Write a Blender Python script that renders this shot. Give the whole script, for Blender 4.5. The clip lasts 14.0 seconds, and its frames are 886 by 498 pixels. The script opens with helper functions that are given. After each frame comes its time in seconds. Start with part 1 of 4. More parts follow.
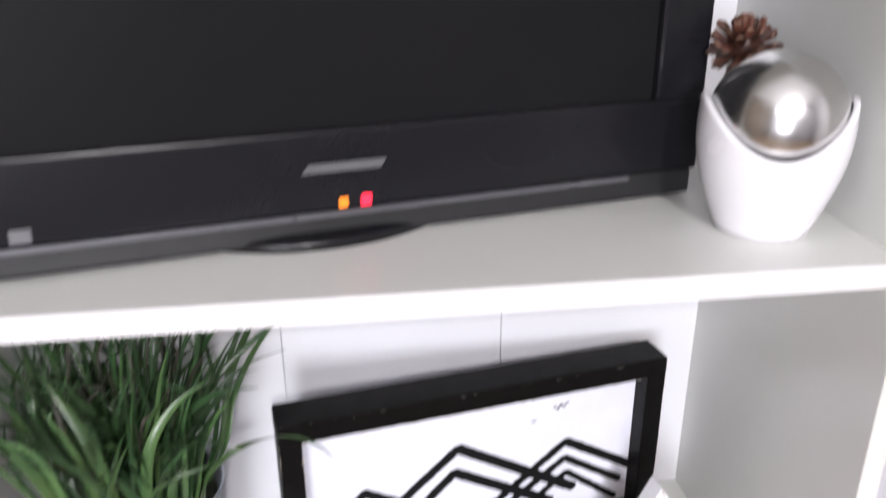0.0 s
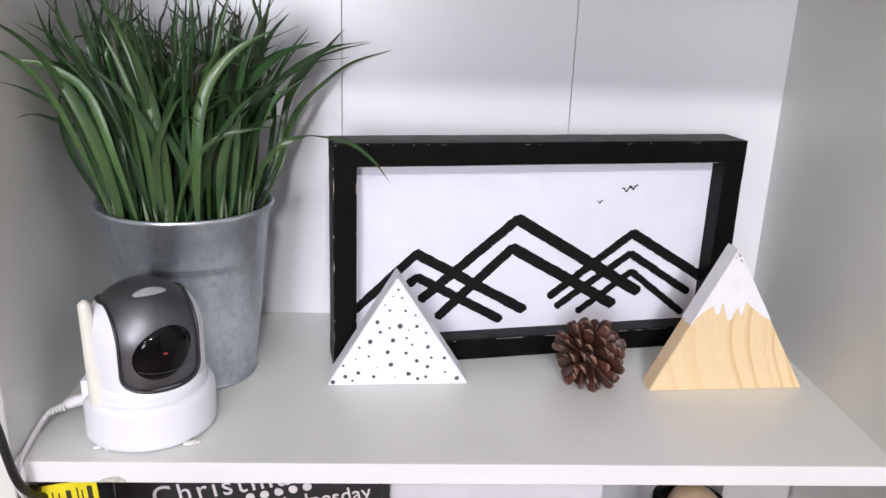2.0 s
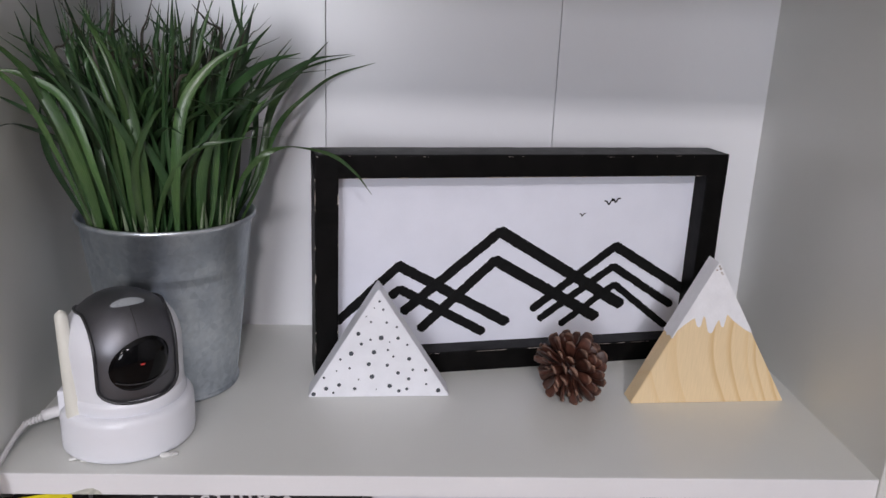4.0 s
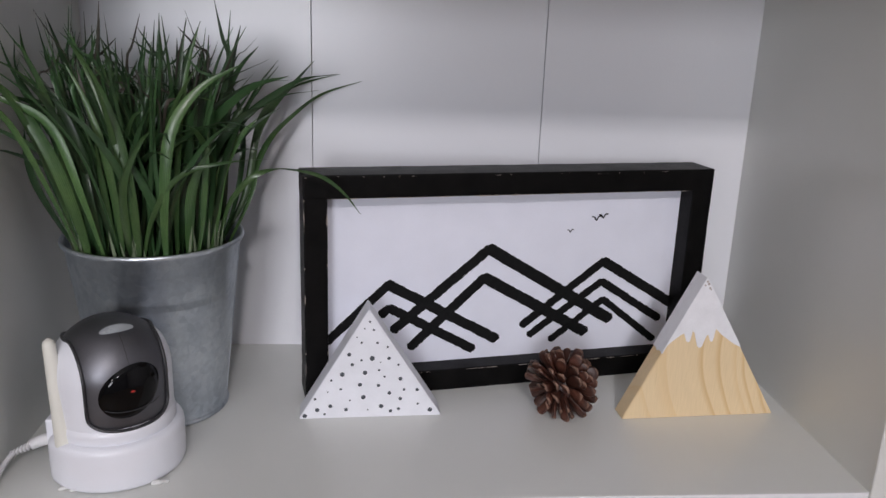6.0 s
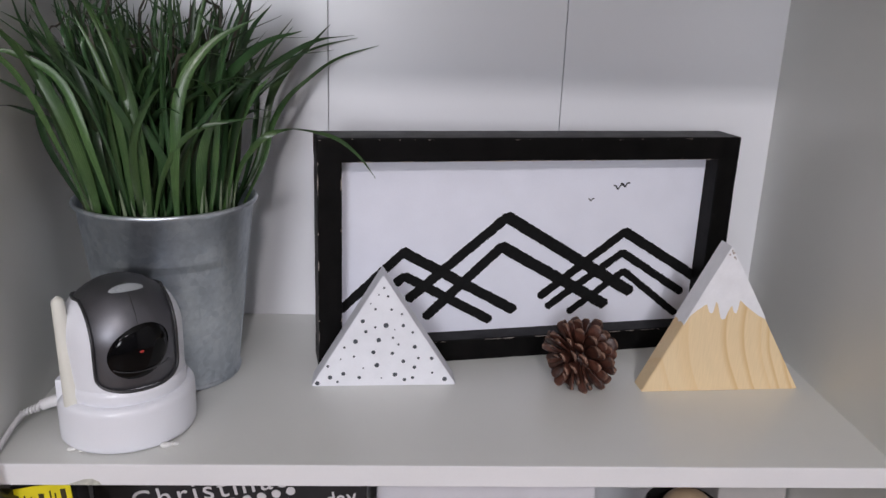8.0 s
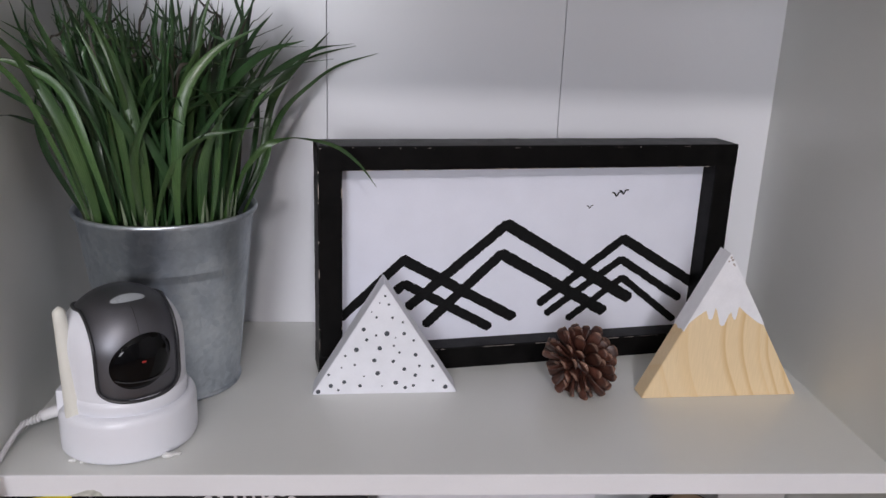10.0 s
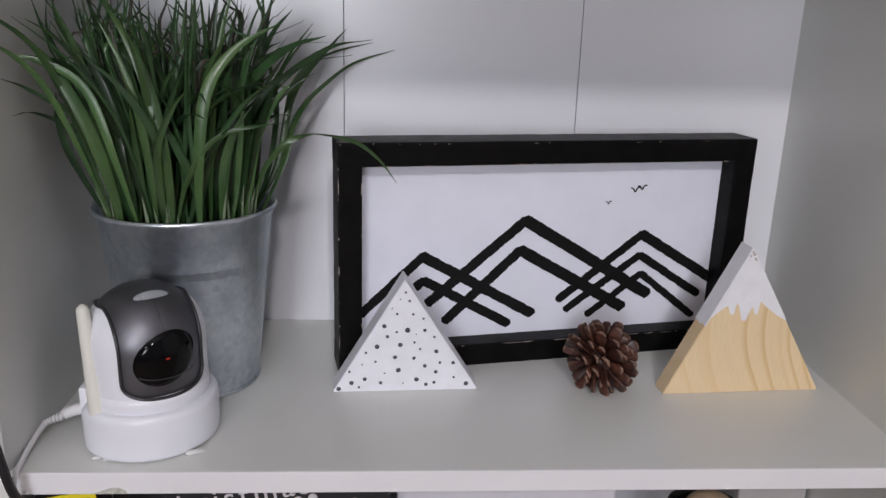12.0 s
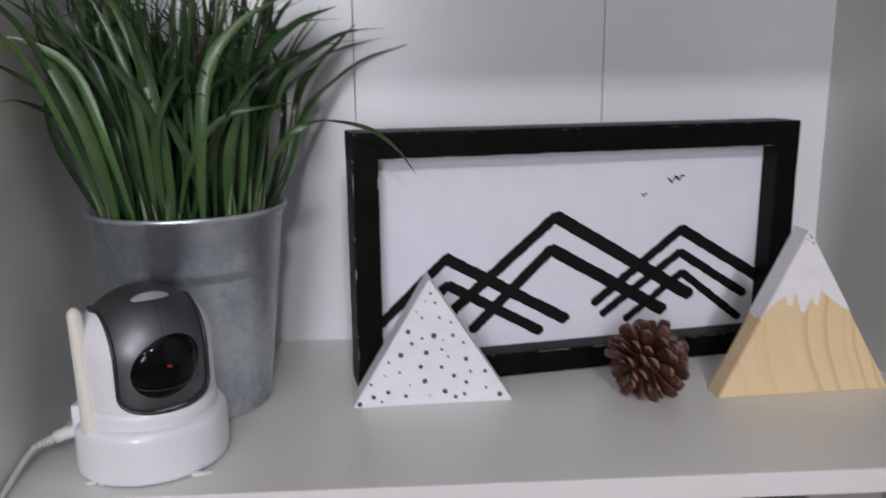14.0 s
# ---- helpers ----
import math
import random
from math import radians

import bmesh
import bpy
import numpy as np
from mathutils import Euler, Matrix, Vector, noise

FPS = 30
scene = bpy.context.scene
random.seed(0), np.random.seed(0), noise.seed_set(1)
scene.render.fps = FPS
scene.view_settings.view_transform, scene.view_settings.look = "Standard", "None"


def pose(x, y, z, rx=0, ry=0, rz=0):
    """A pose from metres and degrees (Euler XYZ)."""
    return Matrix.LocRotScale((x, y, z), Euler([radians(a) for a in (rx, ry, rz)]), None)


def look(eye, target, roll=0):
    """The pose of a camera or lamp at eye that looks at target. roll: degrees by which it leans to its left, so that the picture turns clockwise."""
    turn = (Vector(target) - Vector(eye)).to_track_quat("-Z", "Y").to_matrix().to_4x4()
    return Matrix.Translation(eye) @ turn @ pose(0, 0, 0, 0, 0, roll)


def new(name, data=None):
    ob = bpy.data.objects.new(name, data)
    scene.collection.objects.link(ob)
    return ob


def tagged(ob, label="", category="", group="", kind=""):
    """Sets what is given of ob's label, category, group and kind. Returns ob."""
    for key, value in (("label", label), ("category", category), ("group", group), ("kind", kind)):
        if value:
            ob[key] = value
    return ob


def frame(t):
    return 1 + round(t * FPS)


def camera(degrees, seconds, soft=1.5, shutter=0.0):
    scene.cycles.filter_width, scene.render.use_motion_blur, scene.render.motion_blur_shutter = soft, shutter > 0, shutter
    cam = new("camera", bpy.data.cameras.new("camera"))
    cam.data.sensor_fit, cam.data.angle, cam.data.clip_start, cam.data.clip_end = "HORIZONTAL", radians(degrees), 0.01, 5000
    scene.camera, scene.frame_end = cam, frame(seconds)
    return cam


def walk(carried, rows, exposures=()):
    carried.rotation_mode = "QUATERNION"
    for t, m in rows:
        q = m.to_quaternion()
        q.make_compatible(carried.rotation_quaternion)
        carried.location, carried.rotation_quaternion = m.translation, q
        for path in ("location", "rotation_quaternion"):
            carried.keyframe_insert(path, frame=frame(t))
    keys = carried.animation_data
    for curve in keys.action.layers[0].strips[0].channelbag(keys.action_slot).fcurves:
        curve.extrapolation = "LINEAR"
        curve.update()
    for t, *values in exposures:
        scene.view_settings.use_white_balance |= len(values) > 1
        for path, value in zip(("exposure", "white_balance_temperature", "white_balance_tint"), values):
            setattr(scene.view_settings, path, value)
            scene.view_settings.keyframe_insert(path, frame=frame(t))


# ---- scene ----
cam = camera(57.75, 14.0, shutter=0.5)
PATH = [
    (0, (0.1678, 0.0395, 1.3875), (0.3988, 1.8703, 0.6163), -0.30),
    (0.5, (0.1266, -0.0261, 1.2900), (0.3865, 1.8093, 0.5392), 0.75),
    (1, (0.1618, -0.0385, 1.2181), (0.2200, 1.8329, 0.5150), 3.47),
    (1.5, (0.1335, -0.0120, 1.1223), (0.2402, 1.8752, 0.4687), 2.22),
    (2, (0.1567, -0.0259, 1.1132), (0.2587, 1.8763, 0.5039), 2.08),
    (2.5, (0.1601, -0.0297, 1.1153), (0.3092, 1.8748, 0.5231), 2.75),
    (3, (0.1689, -0.0272, 1.1108), (0.2744, 1.8816, 0.5232), 2.65),
    (5.5, (0.1616, -0.0273, 1.1131), (0.3129, 1.8878, 0.5569), 1.90),
    (6, (0.1600, -0.0236, 1.1206), (0.3218, 1.8907, 0.5646), 1.98),
    (6.5, (0.1586, -0.0301, 1.1204), (0.2943, 1.8915, 0.5829), 2.19),
    (7, (0.1559, -0.0328, 1.1196), (0.2777, 1.8906, 0.5850), 2.09),
    (7.5, (0.1645, -0.0268, 1.1097), (0.2763, 1.8940, 0.5638), 1.66),
    (7.8, (0.1646, -0.0209, 1.0988), (0.2776, 1.8918, 0.5255), 2.06),
    (8, (0.1661, -0.0153, 1.0983), (0.2735, 1.8951, 0.5160), 2.08),
    (10.5, (0.1563, -0.0144, 1.1021), (0.2916, 1.8972, 0.5299), 2.07),
    (11, (0.1551, -0.0110, 1.0982), (0.2887, 1.8993, 0.5213), 1.98),
    (11.5, (0.1481, -0.0098, 1.0968), (0.2788, 1.9017, 0.5231), 1.76),
    (12, (0.1438, -0.0132, 1.0972), (0.2690, 1.8993, 0.5256), 1.72),
    (12.5, (0.1501, -0.0088, 1.0878), (0.2865, 1.9089, 0.5366), 1.79),
    (13, (0.1557, -0.0015, 1.0935), (0.2611, 1.9361, 0.6091), 1.49),
    (13.2, (0.1621, -0.0025, 1.0923), (0.2457, 1.9382, 0.6163), 1.21),
    (13.5, (0.1450, 0.0147, 1.0811), (0.2678, 1.9516, 0.5981), 1.51),
    (13.8, (0.1384, 0.0257, 1.0560), (0.2756, 1.9572, 0.5557), -0.26),
    (14, (0.1334, 0.0282, 1.0395), (0.2408, 1.9773, 0.6045), -0.63),
]
EXPOSURES = [(0.0, 0.55), (0.5, 0.5), (1.5, 0.35), (1.9, 0.28), (2.3, 0.12), (2.6, 0.0), (3.0, -0.25), (5.5, -0.48), (8.0, -0.48), (11.0, -0.50), (13.0, -0.54), (14.0, -0.58)]
walk(cam, [(t, look(eye, target, roll)) for t, eye, target, roll in PATH], EXPOSURES)

# ---- light ----
world = bpy.data.worlds.new("sky")
scene.world = world
world.use_nodes = True
wn = world.node_tree.nodes
sky = wn.new("ShaderNodeTexSky")
sky.sky_type = "NISHITA"
sky.sun_disc = False
sky.sun_elevation, sky.sun_rotation = radians(40), radians(200)
wn["Background"].inputs["Strength"].default_value = 0.08
world.node_tree.links.new(sky.outputs["Color"], wn["Background"].inputs["Color"])

# room: x to the right along the wall, y towards the bookcase wall, z up
RX0, RX1, RY0, RY1, RZ = -1.8, 2.3, -2.3, 0.765, 3.05
WX0, WX1, WZ0, WZ1 = -0.74, 0.02, 0.92, 1.84      # wide window opening behind the camera
VX0, VX1, VZ0, VZ1 = -1.05, -0.72, 2.42, 2.76     # two unseen small high openings, added for compact light
UX0, UX1 = 0.30, 0.58


def area_lamp(name, eye, target, sx, sy, watts, colour):
    data = bpy.data.lights.new(name, "AREA")
    data.shape, data.size, data.size_y, data.energy, data.color = "RECTANGLE", sx, sy, watts, colour
    ob = new(name, data)
    ob.matrix_world = look(eye, target)
    return ob


area_lamp("window_daylight", ((WX0 + WX1) / 2, RY0 - 0.02, (WZ0 + WZ1) / 2), ((WX0 + WX1) / 2, 0.5, (WZ0 + WZ1) / 2),
          WX1 - WX0 - 0.1, WZ1 - WZ0 - 0.1, 43, (0.915, 0.92, 1.0))
# Lamps added in the unseen high openings: weak at left, strong at right.
for x0, x1, watts in ((VX0, VX1, 9), (UX0, UX1, 44)):
    area_lamp("added_high_lamp", ((x0 + x1) / 2, RY0 - 0.02, (VZ0 + VZ1) / 2), (0.2, 0.75, 1.0),
              x1 - x0 - 0.1, VZ1 - VZ0 - 0.1, watts, (0.99, 0.935, 0.965))
sun = new("sun", bpy.data.lights.new("sun", "SUN"))
sun.data.energy, sun.data.angle, sun.data.color = 0.8, radians(12), (1.0, 0.96, 0.9)
sun.matrix_world = look((0, 0, 5), (0.8, -3.2, 1.0))


# ---- materials ----
def material(name, colour, rough=0.5, metal=0.0, vary=0.08, scale=40.0, fine=600.0, bump=0.1, bump_depth=0.0004,
             tint=None, coat=0.0, spec=0.5, per_object=0.0, veins=0.0, uneven=0.09):
    """A surface with variation at two scales, fine relief and, if asked, a tone of its own for each object."""
    m = bpy.data.materials.new(name)
    m.use_nodes = True
    nt = m.node_tree
    n, l = nt.nodes, nt.links
    b = n["Principled BSDF"]
    co = n.new("ShaderNodeTexCoord")
    big, small = n.new("ShaderNodeTexNoise"), n.new("ShaderNodeTexNoise")
    big.inputs["Scale"].default_value, big.inputs["Detail"].default_value = scale, 4
    small.inputs["Scale"].default_value, small.inputs["Detail"].default_value = fine, 3
    l.new(co.outputs["Object"], big.inputs["Vector"])
    l.new(co.outputs["Object"], small.inputs["Vector"])
    mix = n.new("ShaderNodeMix")
    mix.data_type = "RGBA"
    other = tint if tint else tuple(c * (1 - 2.2 * vary) for c in colour)
    mix.inputs[6].default_value, mix.inputs[7].default_value = (*colour, 1), (*other, 1)
    ramp = n.new("ShaderNodeMapRange")
    ramp.inputs["From Min"].default_value, ramp.inputs["From Max"].default_value = 0.35, 0.7
    l.new(big.outputs["Fac"], ramp.inputs["Value"])
    l.new(ramp.outputs["Result"], mix.inputs[0])
    hs = n.new("ShaderNodeHueSaturation")
    l.new(mix.outputs[2], hs.inputs["Color"])
    val = n.new("ShaderNodeMapRange")
    val.inputs["To Min"].default_value, val.inputs["To Max"].default_value = 1 - vary, 1 + vary
    l.new(small.outputs["Fac"], val.inputs["Value"])
    if per_object:
        info, ob = n.new("ShaderNodeObjectInfo"), n.new("ShaderNodeMapRange")
        ob.inputs["To Min"].default_value, ob.inputs["To Max"].default_value = 1 - per_object, 1 + per_object
        l.new(info.outputs["Random"], ob.inputs["Value"])
        mul = n.new("ShaderNodeMath")
        mul.operation = "MULTIPLY"
        l.new(val.outputs["Result"], mul.inputs[0])
        l.new(ob.outputs["Result"], mul.inputs[1])
        l.new(mul.outputs["Value"], hs.inputs["Value"])
    else:
        l.new(val.outputs["Result"], hs.inputs["Value"])
    out = hs.outputs["Color"]
    if veins:                                           # fine ribs along a blade
        sp, sn, mr, hv = n.new("ShaderNodeSeparateXYZ"), n.new("ShaderNodeMath"), n.new("ShaderNodeMapRange"), n.new("ShaderNodeHueSaturation")
        mu = n.new("ShaderNodeMath")
        mu.operation, mu.inputs[1].default_value, sn.operation = "MULTIPLY", 44.0, "SINE"
        l.new(co.outputs["UV"], sp.inputs["Vector"])
        l.new(sp.outputs["X"], mu.inputs[0])
        l.new(mu.outputs["Value"], sn.inputs[0])
        l.new(sn.outputs["Value"], mr.inputs["Value"])
        mr.inputs["From Min"].default_value = -1
        mr.inputs["To Min"].default_value, mr.inputs["To Max"].default_value = 1 - veins, 1 + veins
        l.new(mr.outputs["Result"], hv.inputs["Value"])
        l.new(out, hv.inputs["Color"])
        out = hv.outputs["Color"]
    l.new(out, b.inputs["Base Color"])
    rr = n.new("ShaderNodeMapRange")
    rr.inputs["To Min"].default_value, rr.inputs["To Max"].default_value = max(rough - uneven, 0.02), min(rough + uneven, 1)
    l.new(big.outputs["Fac"], rr.inputs["Value"])
    l.new(rr.outputs["Result"], b.inputs["Roughness"])
    b.inputs["Metallic"].default_value = metal
    b.inputs["Specular IOR Level"].default_value = spec
    b.inputs["Coat Weight"].default_value = coat
    if bump:
        bp = n.new("ShaderNodeBump")
        bp.inputs["Strength"].default_value, bp.inputs["Distance"].default_value = bump, bump_depth
        l.new(small.outputs["Fac"], bp.inputs["Height"])
        l.new(bp.outputs["Normal"], b.inputs["Normal"])
    return m


def glow(name, colour, strength):
    m = material(name, colour, 0.3)
    b = m.node_tree.nodes["Principled BSDF"]
    b.inputs["Emission Color"].default_value = (*colour, 1)
    b.inputs["Emission Strength"].default_value = strength
    return m


def glass(name):
    m = bpy.data.materials.new(name)
    m.use_nodes = True
    b = m.node_tree.nodes["Principled BSDF"]
    b.inputs["Transmission Weight"].default_value, b.inputs["Roughness"].default_value = 1.0, 0.02
    b.inputs["IOR"].default_value = 1.45
    return m


def pine_wood(name):
    """Pale pine: growth rings round an axis that lies off to one side, with darker late wood lines."""
    m = bpy.data.materials.new(name)
    m.use_nodes = True
    nt = m.node_tree
    n, l = nt.nodes, nt.links
    b = n["Principled BSDF"]
    co, sp = n.new("ShaderNodeTexCoord"), n.new("ShaderNodeSeparateXYZ")
    l.new(co.outputs["Object"], sp.inputs["Vector"])
    warp, mp3 = n.new("ShaderNodeTexNoise"), n.new("ShaderNodeMapping")
    mp3.inputs["Scale"].default_value = (1.0, 1.0, 0.4)
    warp.inputs["Scale"].default_value, warp.inputs["Detail"].default_value = 30, 1.5
    l.new(co.outputs["Object"], mp3.inputs["Vector"])
    l.new(mp3.outputs["Vector"], warp.inputs["Vector"])

    def calc(op, a, b):
        q = n.new("ShaderNodeMath")
        q.operation = op
        for k, v in enumerate((a, b)):
            if isinstance(v, (int, float)):
                q.inputs[k].default_value = v
            else:
                l.new(v, q.inputs[k])
        return q.outputs["Value"]

    # the cut follows the rings as x + 0.52 z - 3.75 z^2, bent a little
    z = sp.outputs["Z"]
    ring = calc("ADD", calc("ADD", sp.outputs["X"], calc("MULTIPLY", z, 0.52)), calc("MULTIPLY", calc("MULTIPLY", z, z), -3.75))
    ring = calc("ADD", ring, calc("MULTIPLY", calc("SUBTRACT", warp.outputs["Fac"], 0.5), 0.006))
    ring = calc("ADD", ring, calc("MULTIPLY", sp.outputs["Y"], 0.35))
    cr = n.new("ShaderNodeValToRGB")
    early, late, faint = (0.745, 0.580, 0.355, 1), (0.635, 0.43, 0.205, 1), (0.72, 0.53, 0.295, 1)
    e = cr.color_ramp.elements
    e[0].position, e[0].color, e[1].position, e[1].color = 0.0, early, 1.0, faint
    for at, tone, soft in ((0.026, faint, 0.006), (0.050, faint, 0.014), (0.083, late, 0.0050), (0.098, late, 0.0045), (0.1125, faint, 0.0050), (0.1205, late, 0.0035), (0.131, late, 0.0035)):
        for q, c in ((at - soft, early), (at, tone), (at + 0.0010, early)):
            cr.color_ramp.elements.new(q / 0.14).color = c
    l.new(calc("DIVIDE", ring, 0.14), cr.inputs["Fac"])
    fib, mp2 = n.new("ShaderNodeTexNoise"), n.new("ShaderNodeMapping")
    mp2.inputs["Scale"].default_value = (900, 900, 60)
    mp2.inputs["Rotation"].default_value = (0, radians(14), 0)
    l.new(co.outputs["Object"], mp2.inputs["Vector"])
    l.new(mp2.outputs["Vector"], fib.inputs["Vector"])
    fib.inputs["Scale"].default_value = 1.0
    hs, mr = n.new("ShaderNodeHueSaturation"), n.new("ShaderNodeMapRange")
    mr.inputs["To Min"].default_value, mr.inputs["To Max"].default_value = 0.9, 1.1
    l.new(fib.outputs["Fac"], mr.inputs["Value"])
    l.new(mr.outputs["Result"], hs.inputs["Value"])
    l.new(cr.outputs["Color"], hs.inputs["Color"])
    l.new(hs.outputs["Color"], b.inputs["Base Color"])
    b.inputs["Roughness"].default_value = 0.55
    bp = n.new("ShaderNodeBump")
    bp.inputs["Strength"].default_value, bp.inputs["Distance"].default_value = 0.15, 0.0003
    l.new(fib.outputs["Fac"], bp.inputs["Height"])
    l.new(bp.outputs["Normal"], b.inputs["Normal"])
    return m


WHITE = (0.700, 0.707, 0.677)
melamine = material("white_melamine", WHITE, 0.30, vary=0.015, scale=9, fine=600, bump=0.22, bump_depth=0.0002, spec=0.6, uneven=0.03)
back_white = material("white_back_board", (0.760, 0.765, 0.795), 0.30, vary=0.010, scale=7, fine=520, bump=0.34, bump_depth=0.00025, spec=0.9, uneven=0.012)
edge_band = material("white_edge_band", (0.79, 0.785, 0.80), 0.35, vary=0.02, scale=15, bump=0.1)
wall_paint = material("pale_wall_paint", (0.60, 0.60, 0.64), 0.8, vary=0.03, scale=3, fine=300, bump=0.2)
# Unseen east wall, made white to bounce light onto the left panel.
white_bounce = material("white_bounce_paint", (0.76, 0.76, 0.78), 0.8, vary=0.03, scale=3, fine=300, bump=0.2)
# Unseen west wall, darkened to weaken and warm the bounce on the right panel.
warm_bounce = material("warm_bounce_paint", (0.17, 0.135, 0.105), 0.8, vary=0.03, scale=3, fine=300, bump=0.2)
ceiling_paint = material("ceiling_paint", (0.78, 0.78, 0.77), 0.9, vary=0.02, scale=4, fine=200, bump=0.2)
floor_wood = material("floor_oak", (0.36, 0.25, 0.16), 0.45, vary=0.12, scale=6, fine=120, bump=0.2, per_object=0.12)
black_paint = material("black_chalk_paint", (0.0045, 0.004, 0.004), 0.45, vary=0.3, scale=60, fine=700, bump=0.3, bump_depth=0.0004, spec=0.11)
ink = material("black_brush_paint", (0.005, 0.005, 0.0055), 0.65, vary=0.2, scale=200, fine=900, bump=0.3, spec=0.2)
canvas = material("white_painted_board", (0.770, 0.785, 0.875), 0.6, vary=0.02, scale=30, fine=700, bump=0.25)
chip_white = material("chipped_pale_wood", (0.46, 0.40, 0.36), 0.7, vary=0.15, scale=300)
block_white = material("white_craft_paint", (0.80, 0.81, 0.855), 0.55, vary=0.03, scale=60, fine=500, bump=0.35)
dot_ink = material("grey_marker_ink", (0.07, 0.08, 0.095), 0.5, vary=0.2, scale=900)
pine = pine_wood("pine_wood")
snow = material("white_snow_paint", (0.80, 0.80, 0.83), 0.5, vary=0.03, scale=90, fine=500, bump=0.3)
cone_brown = material("cone_scale_brown", (0.029, 0.0095, 0.006), 0.40, vary=0.25, scale=120, fine=900, bump=0.5, tint=(0.100, 0.038, 0.025), per_object=0.5)
cone_tip = material("cone_scale_tip", (0.22, 0.12, 0.082), 0.6, vary=0.25, scale=200, fine=900, bump=0.4, per_object=0.25)


def galvanised(name):
    """Zinc coat: metal with crystal spangles and cloudy stains."""
    m = material(name, (0.67, 0.72, 0.77), 0.37, metal=0.88, vary=0.16, scale=26, fine=230, bump=0.12, tint=(0.47, 0.52, 0.58), uneven=0.12)
    nt = m.node_tree
    n, l = nt.nodes, nt.links
    b = n["Principled BSDF"]
    co, vo = n.new("ShaderNodeTexCoord"), n.new("ShaderNodeTexVoronoi")
    vo.inputs["Scale"].default_value = 170
    l.new(co.outputs["Object"], vo.inputs["Vector"])
    mx = n.new("ShaderNodeMix")
    mx.data_type, mx.blend_type = "RGBA", "SOFT_LIGHT"
    mx.inputs[0].default_value = 0.24
    old = b.inputs["Base Color"].links[0].from_socket
    l.new(old, mx.inputs[6])
    sep = n.new("ShaderNodeSeparateColor")
    l.new(vo.outputs["Color"], sep.inputs["Color"])
    cb = n.new("ShaderNodeCombineColor")
    for k in ("Red", "Green", "Blue"):
        l.new(sep.outputs["Red"], cb.inputs[k])
    l.new(cb.outputs["Color"], mx.inputs[7])
    l.new(mx.outputs[2], b.inputs["Base Color"])
    return m


zinc = galvanised("galvanised_zinc")
leaf = material("grass_blade_green", (0.030, 0.070, 0.025), 0.33, vary=0.18, scale=30, fine=500, bump=0.2, tint=(0.017, 0.043, 0.016), per_object=0.5, veins=0.34)
leaf_light = material("grass_blade_light_green", (0.062, 0.120, 0.038), 0.33, vary=0.15, scale=30, fine=500, bump=0.2, tint=(0.034, 0.082, 0.027), per_object=0.3, veins=0.32)
leaf_glint = material("grass_stem_glint", (0.20, 0.25, 0.16), 0.25, vary=0.15, scale=60, per_object=0.3)
leaf_tip = material("grass_blade_brown", (0.045, 0.038, 0.028), 0.6, vary=0.2, scale=60, per_object=0.3)
moss = material("dark_pot_filling", (0.02, 0.026, 0.014), 0.9, vary=0.3, scale=120, bump=0.6)
cam_white = material("white_plastic", (0.79, 0.80, 0.85), 0.3, vary=0.015, scale=20, fine=900, bump=0.06, coat=0.15)
cam_cream = material("aged_white_plastic", (0.74, 0.73, 0.66), 0.4, vary=0.03, scale=40, fine=900, bump=0.06)
cam_grey = material("gunmetal_plastic", (0.145, 0.145, 0.158), 0.44, metal=0.88, vary=0.06, scale=40, fine=900, bump=0.05)
cam_trim = material("dark_trim_plastic", (0.03, 0.03, 0.033), 0.35, vary=0.1)
lens_black = material("lens_cover_black", (0.003, 0.003, 0.0035), 0.05, vary=0.05, bump=0, spec=0.2)
sensor_pale = material("milky_sensor_window", (0.34, 0.36, 0.38), 0.3, vary=0.05)
red_lens = glow("red_lens_glint", (0.40, 0.02, 0.015), 0.10)
cable_white = material("white_cable", (0.74, 0.73, 0.74), 0.45, vary=0.04)
cable_black = material("black_cable", (0.012, 0.012, 0.015), 0.45, vary=0.1)
putty = material("clear_tape", (0.74, 0.74, 0.72), 0.3, vary=0.08, scale=200, bump=0.5)
tag_yellow = material("yellow_label", (0.80, 0.68, 0.02), 0.4, vary=0.05, scale=60)
tag_black = material("label_print", (0.04, 0.035, 0.01), 0.5, vary=0.1)
tv_black = material("tv_gloss_black", (0.008, 0.008, 0.010), 0.24, vary=0.03, scale=4, bump=0, spec=0.3)
tv_matt = material("tv_matt_black", (0.014, 0.014, 0.015), 0.45, vary=0.1, bump=0.1)
tv_screen = material("tv_screen_dark", (0.010, 0.010, 0.011), 0.36, vary=0.02, scale=3, bump=0, spec=0.035)
tv_lip = material("tv_lit_lip", (0.12, 0.12, 0.13), 0.3, metal=0.3, vary=0.05)
logo_grey = material("logo_silver", (0.16, 0.16, 0.165), 0.4, metal=0.5, vary=0.05)
led_red = glow("led_red", (1.0, 0.02, 0.05), 1.3)
led_orange = glow("led_orange", (0.9, 0.22, 0.02), 0.45)
ceramic = material("white_glazed_ceramic", (0.80, 0.79, 0.82), 0.25, vary=0.02, scale=20, bump=0.05, coat=0.3)
silver = material("brushed_silver", (0.72, 0.72, 0.71), 0.22, metal=1.0, vary=0.04, scale=30, bump=0.05)
sign_black = material("chalkboard_black", (0.016, 0.015, 0.018), 0.6, vary=0.15, scale=40)
sign_white = material("white_lettering", (0.72, 0.70, 0.72), 0.6, vary=0.05)
box_white = material("white_card", (0.72, 0.71, 0.76), 0.6, vary=0.03, scale=30)
box_grey = material("grey_card", (0.45, 0.43, 0.42), 0.6, vary=0.05, scale=30)
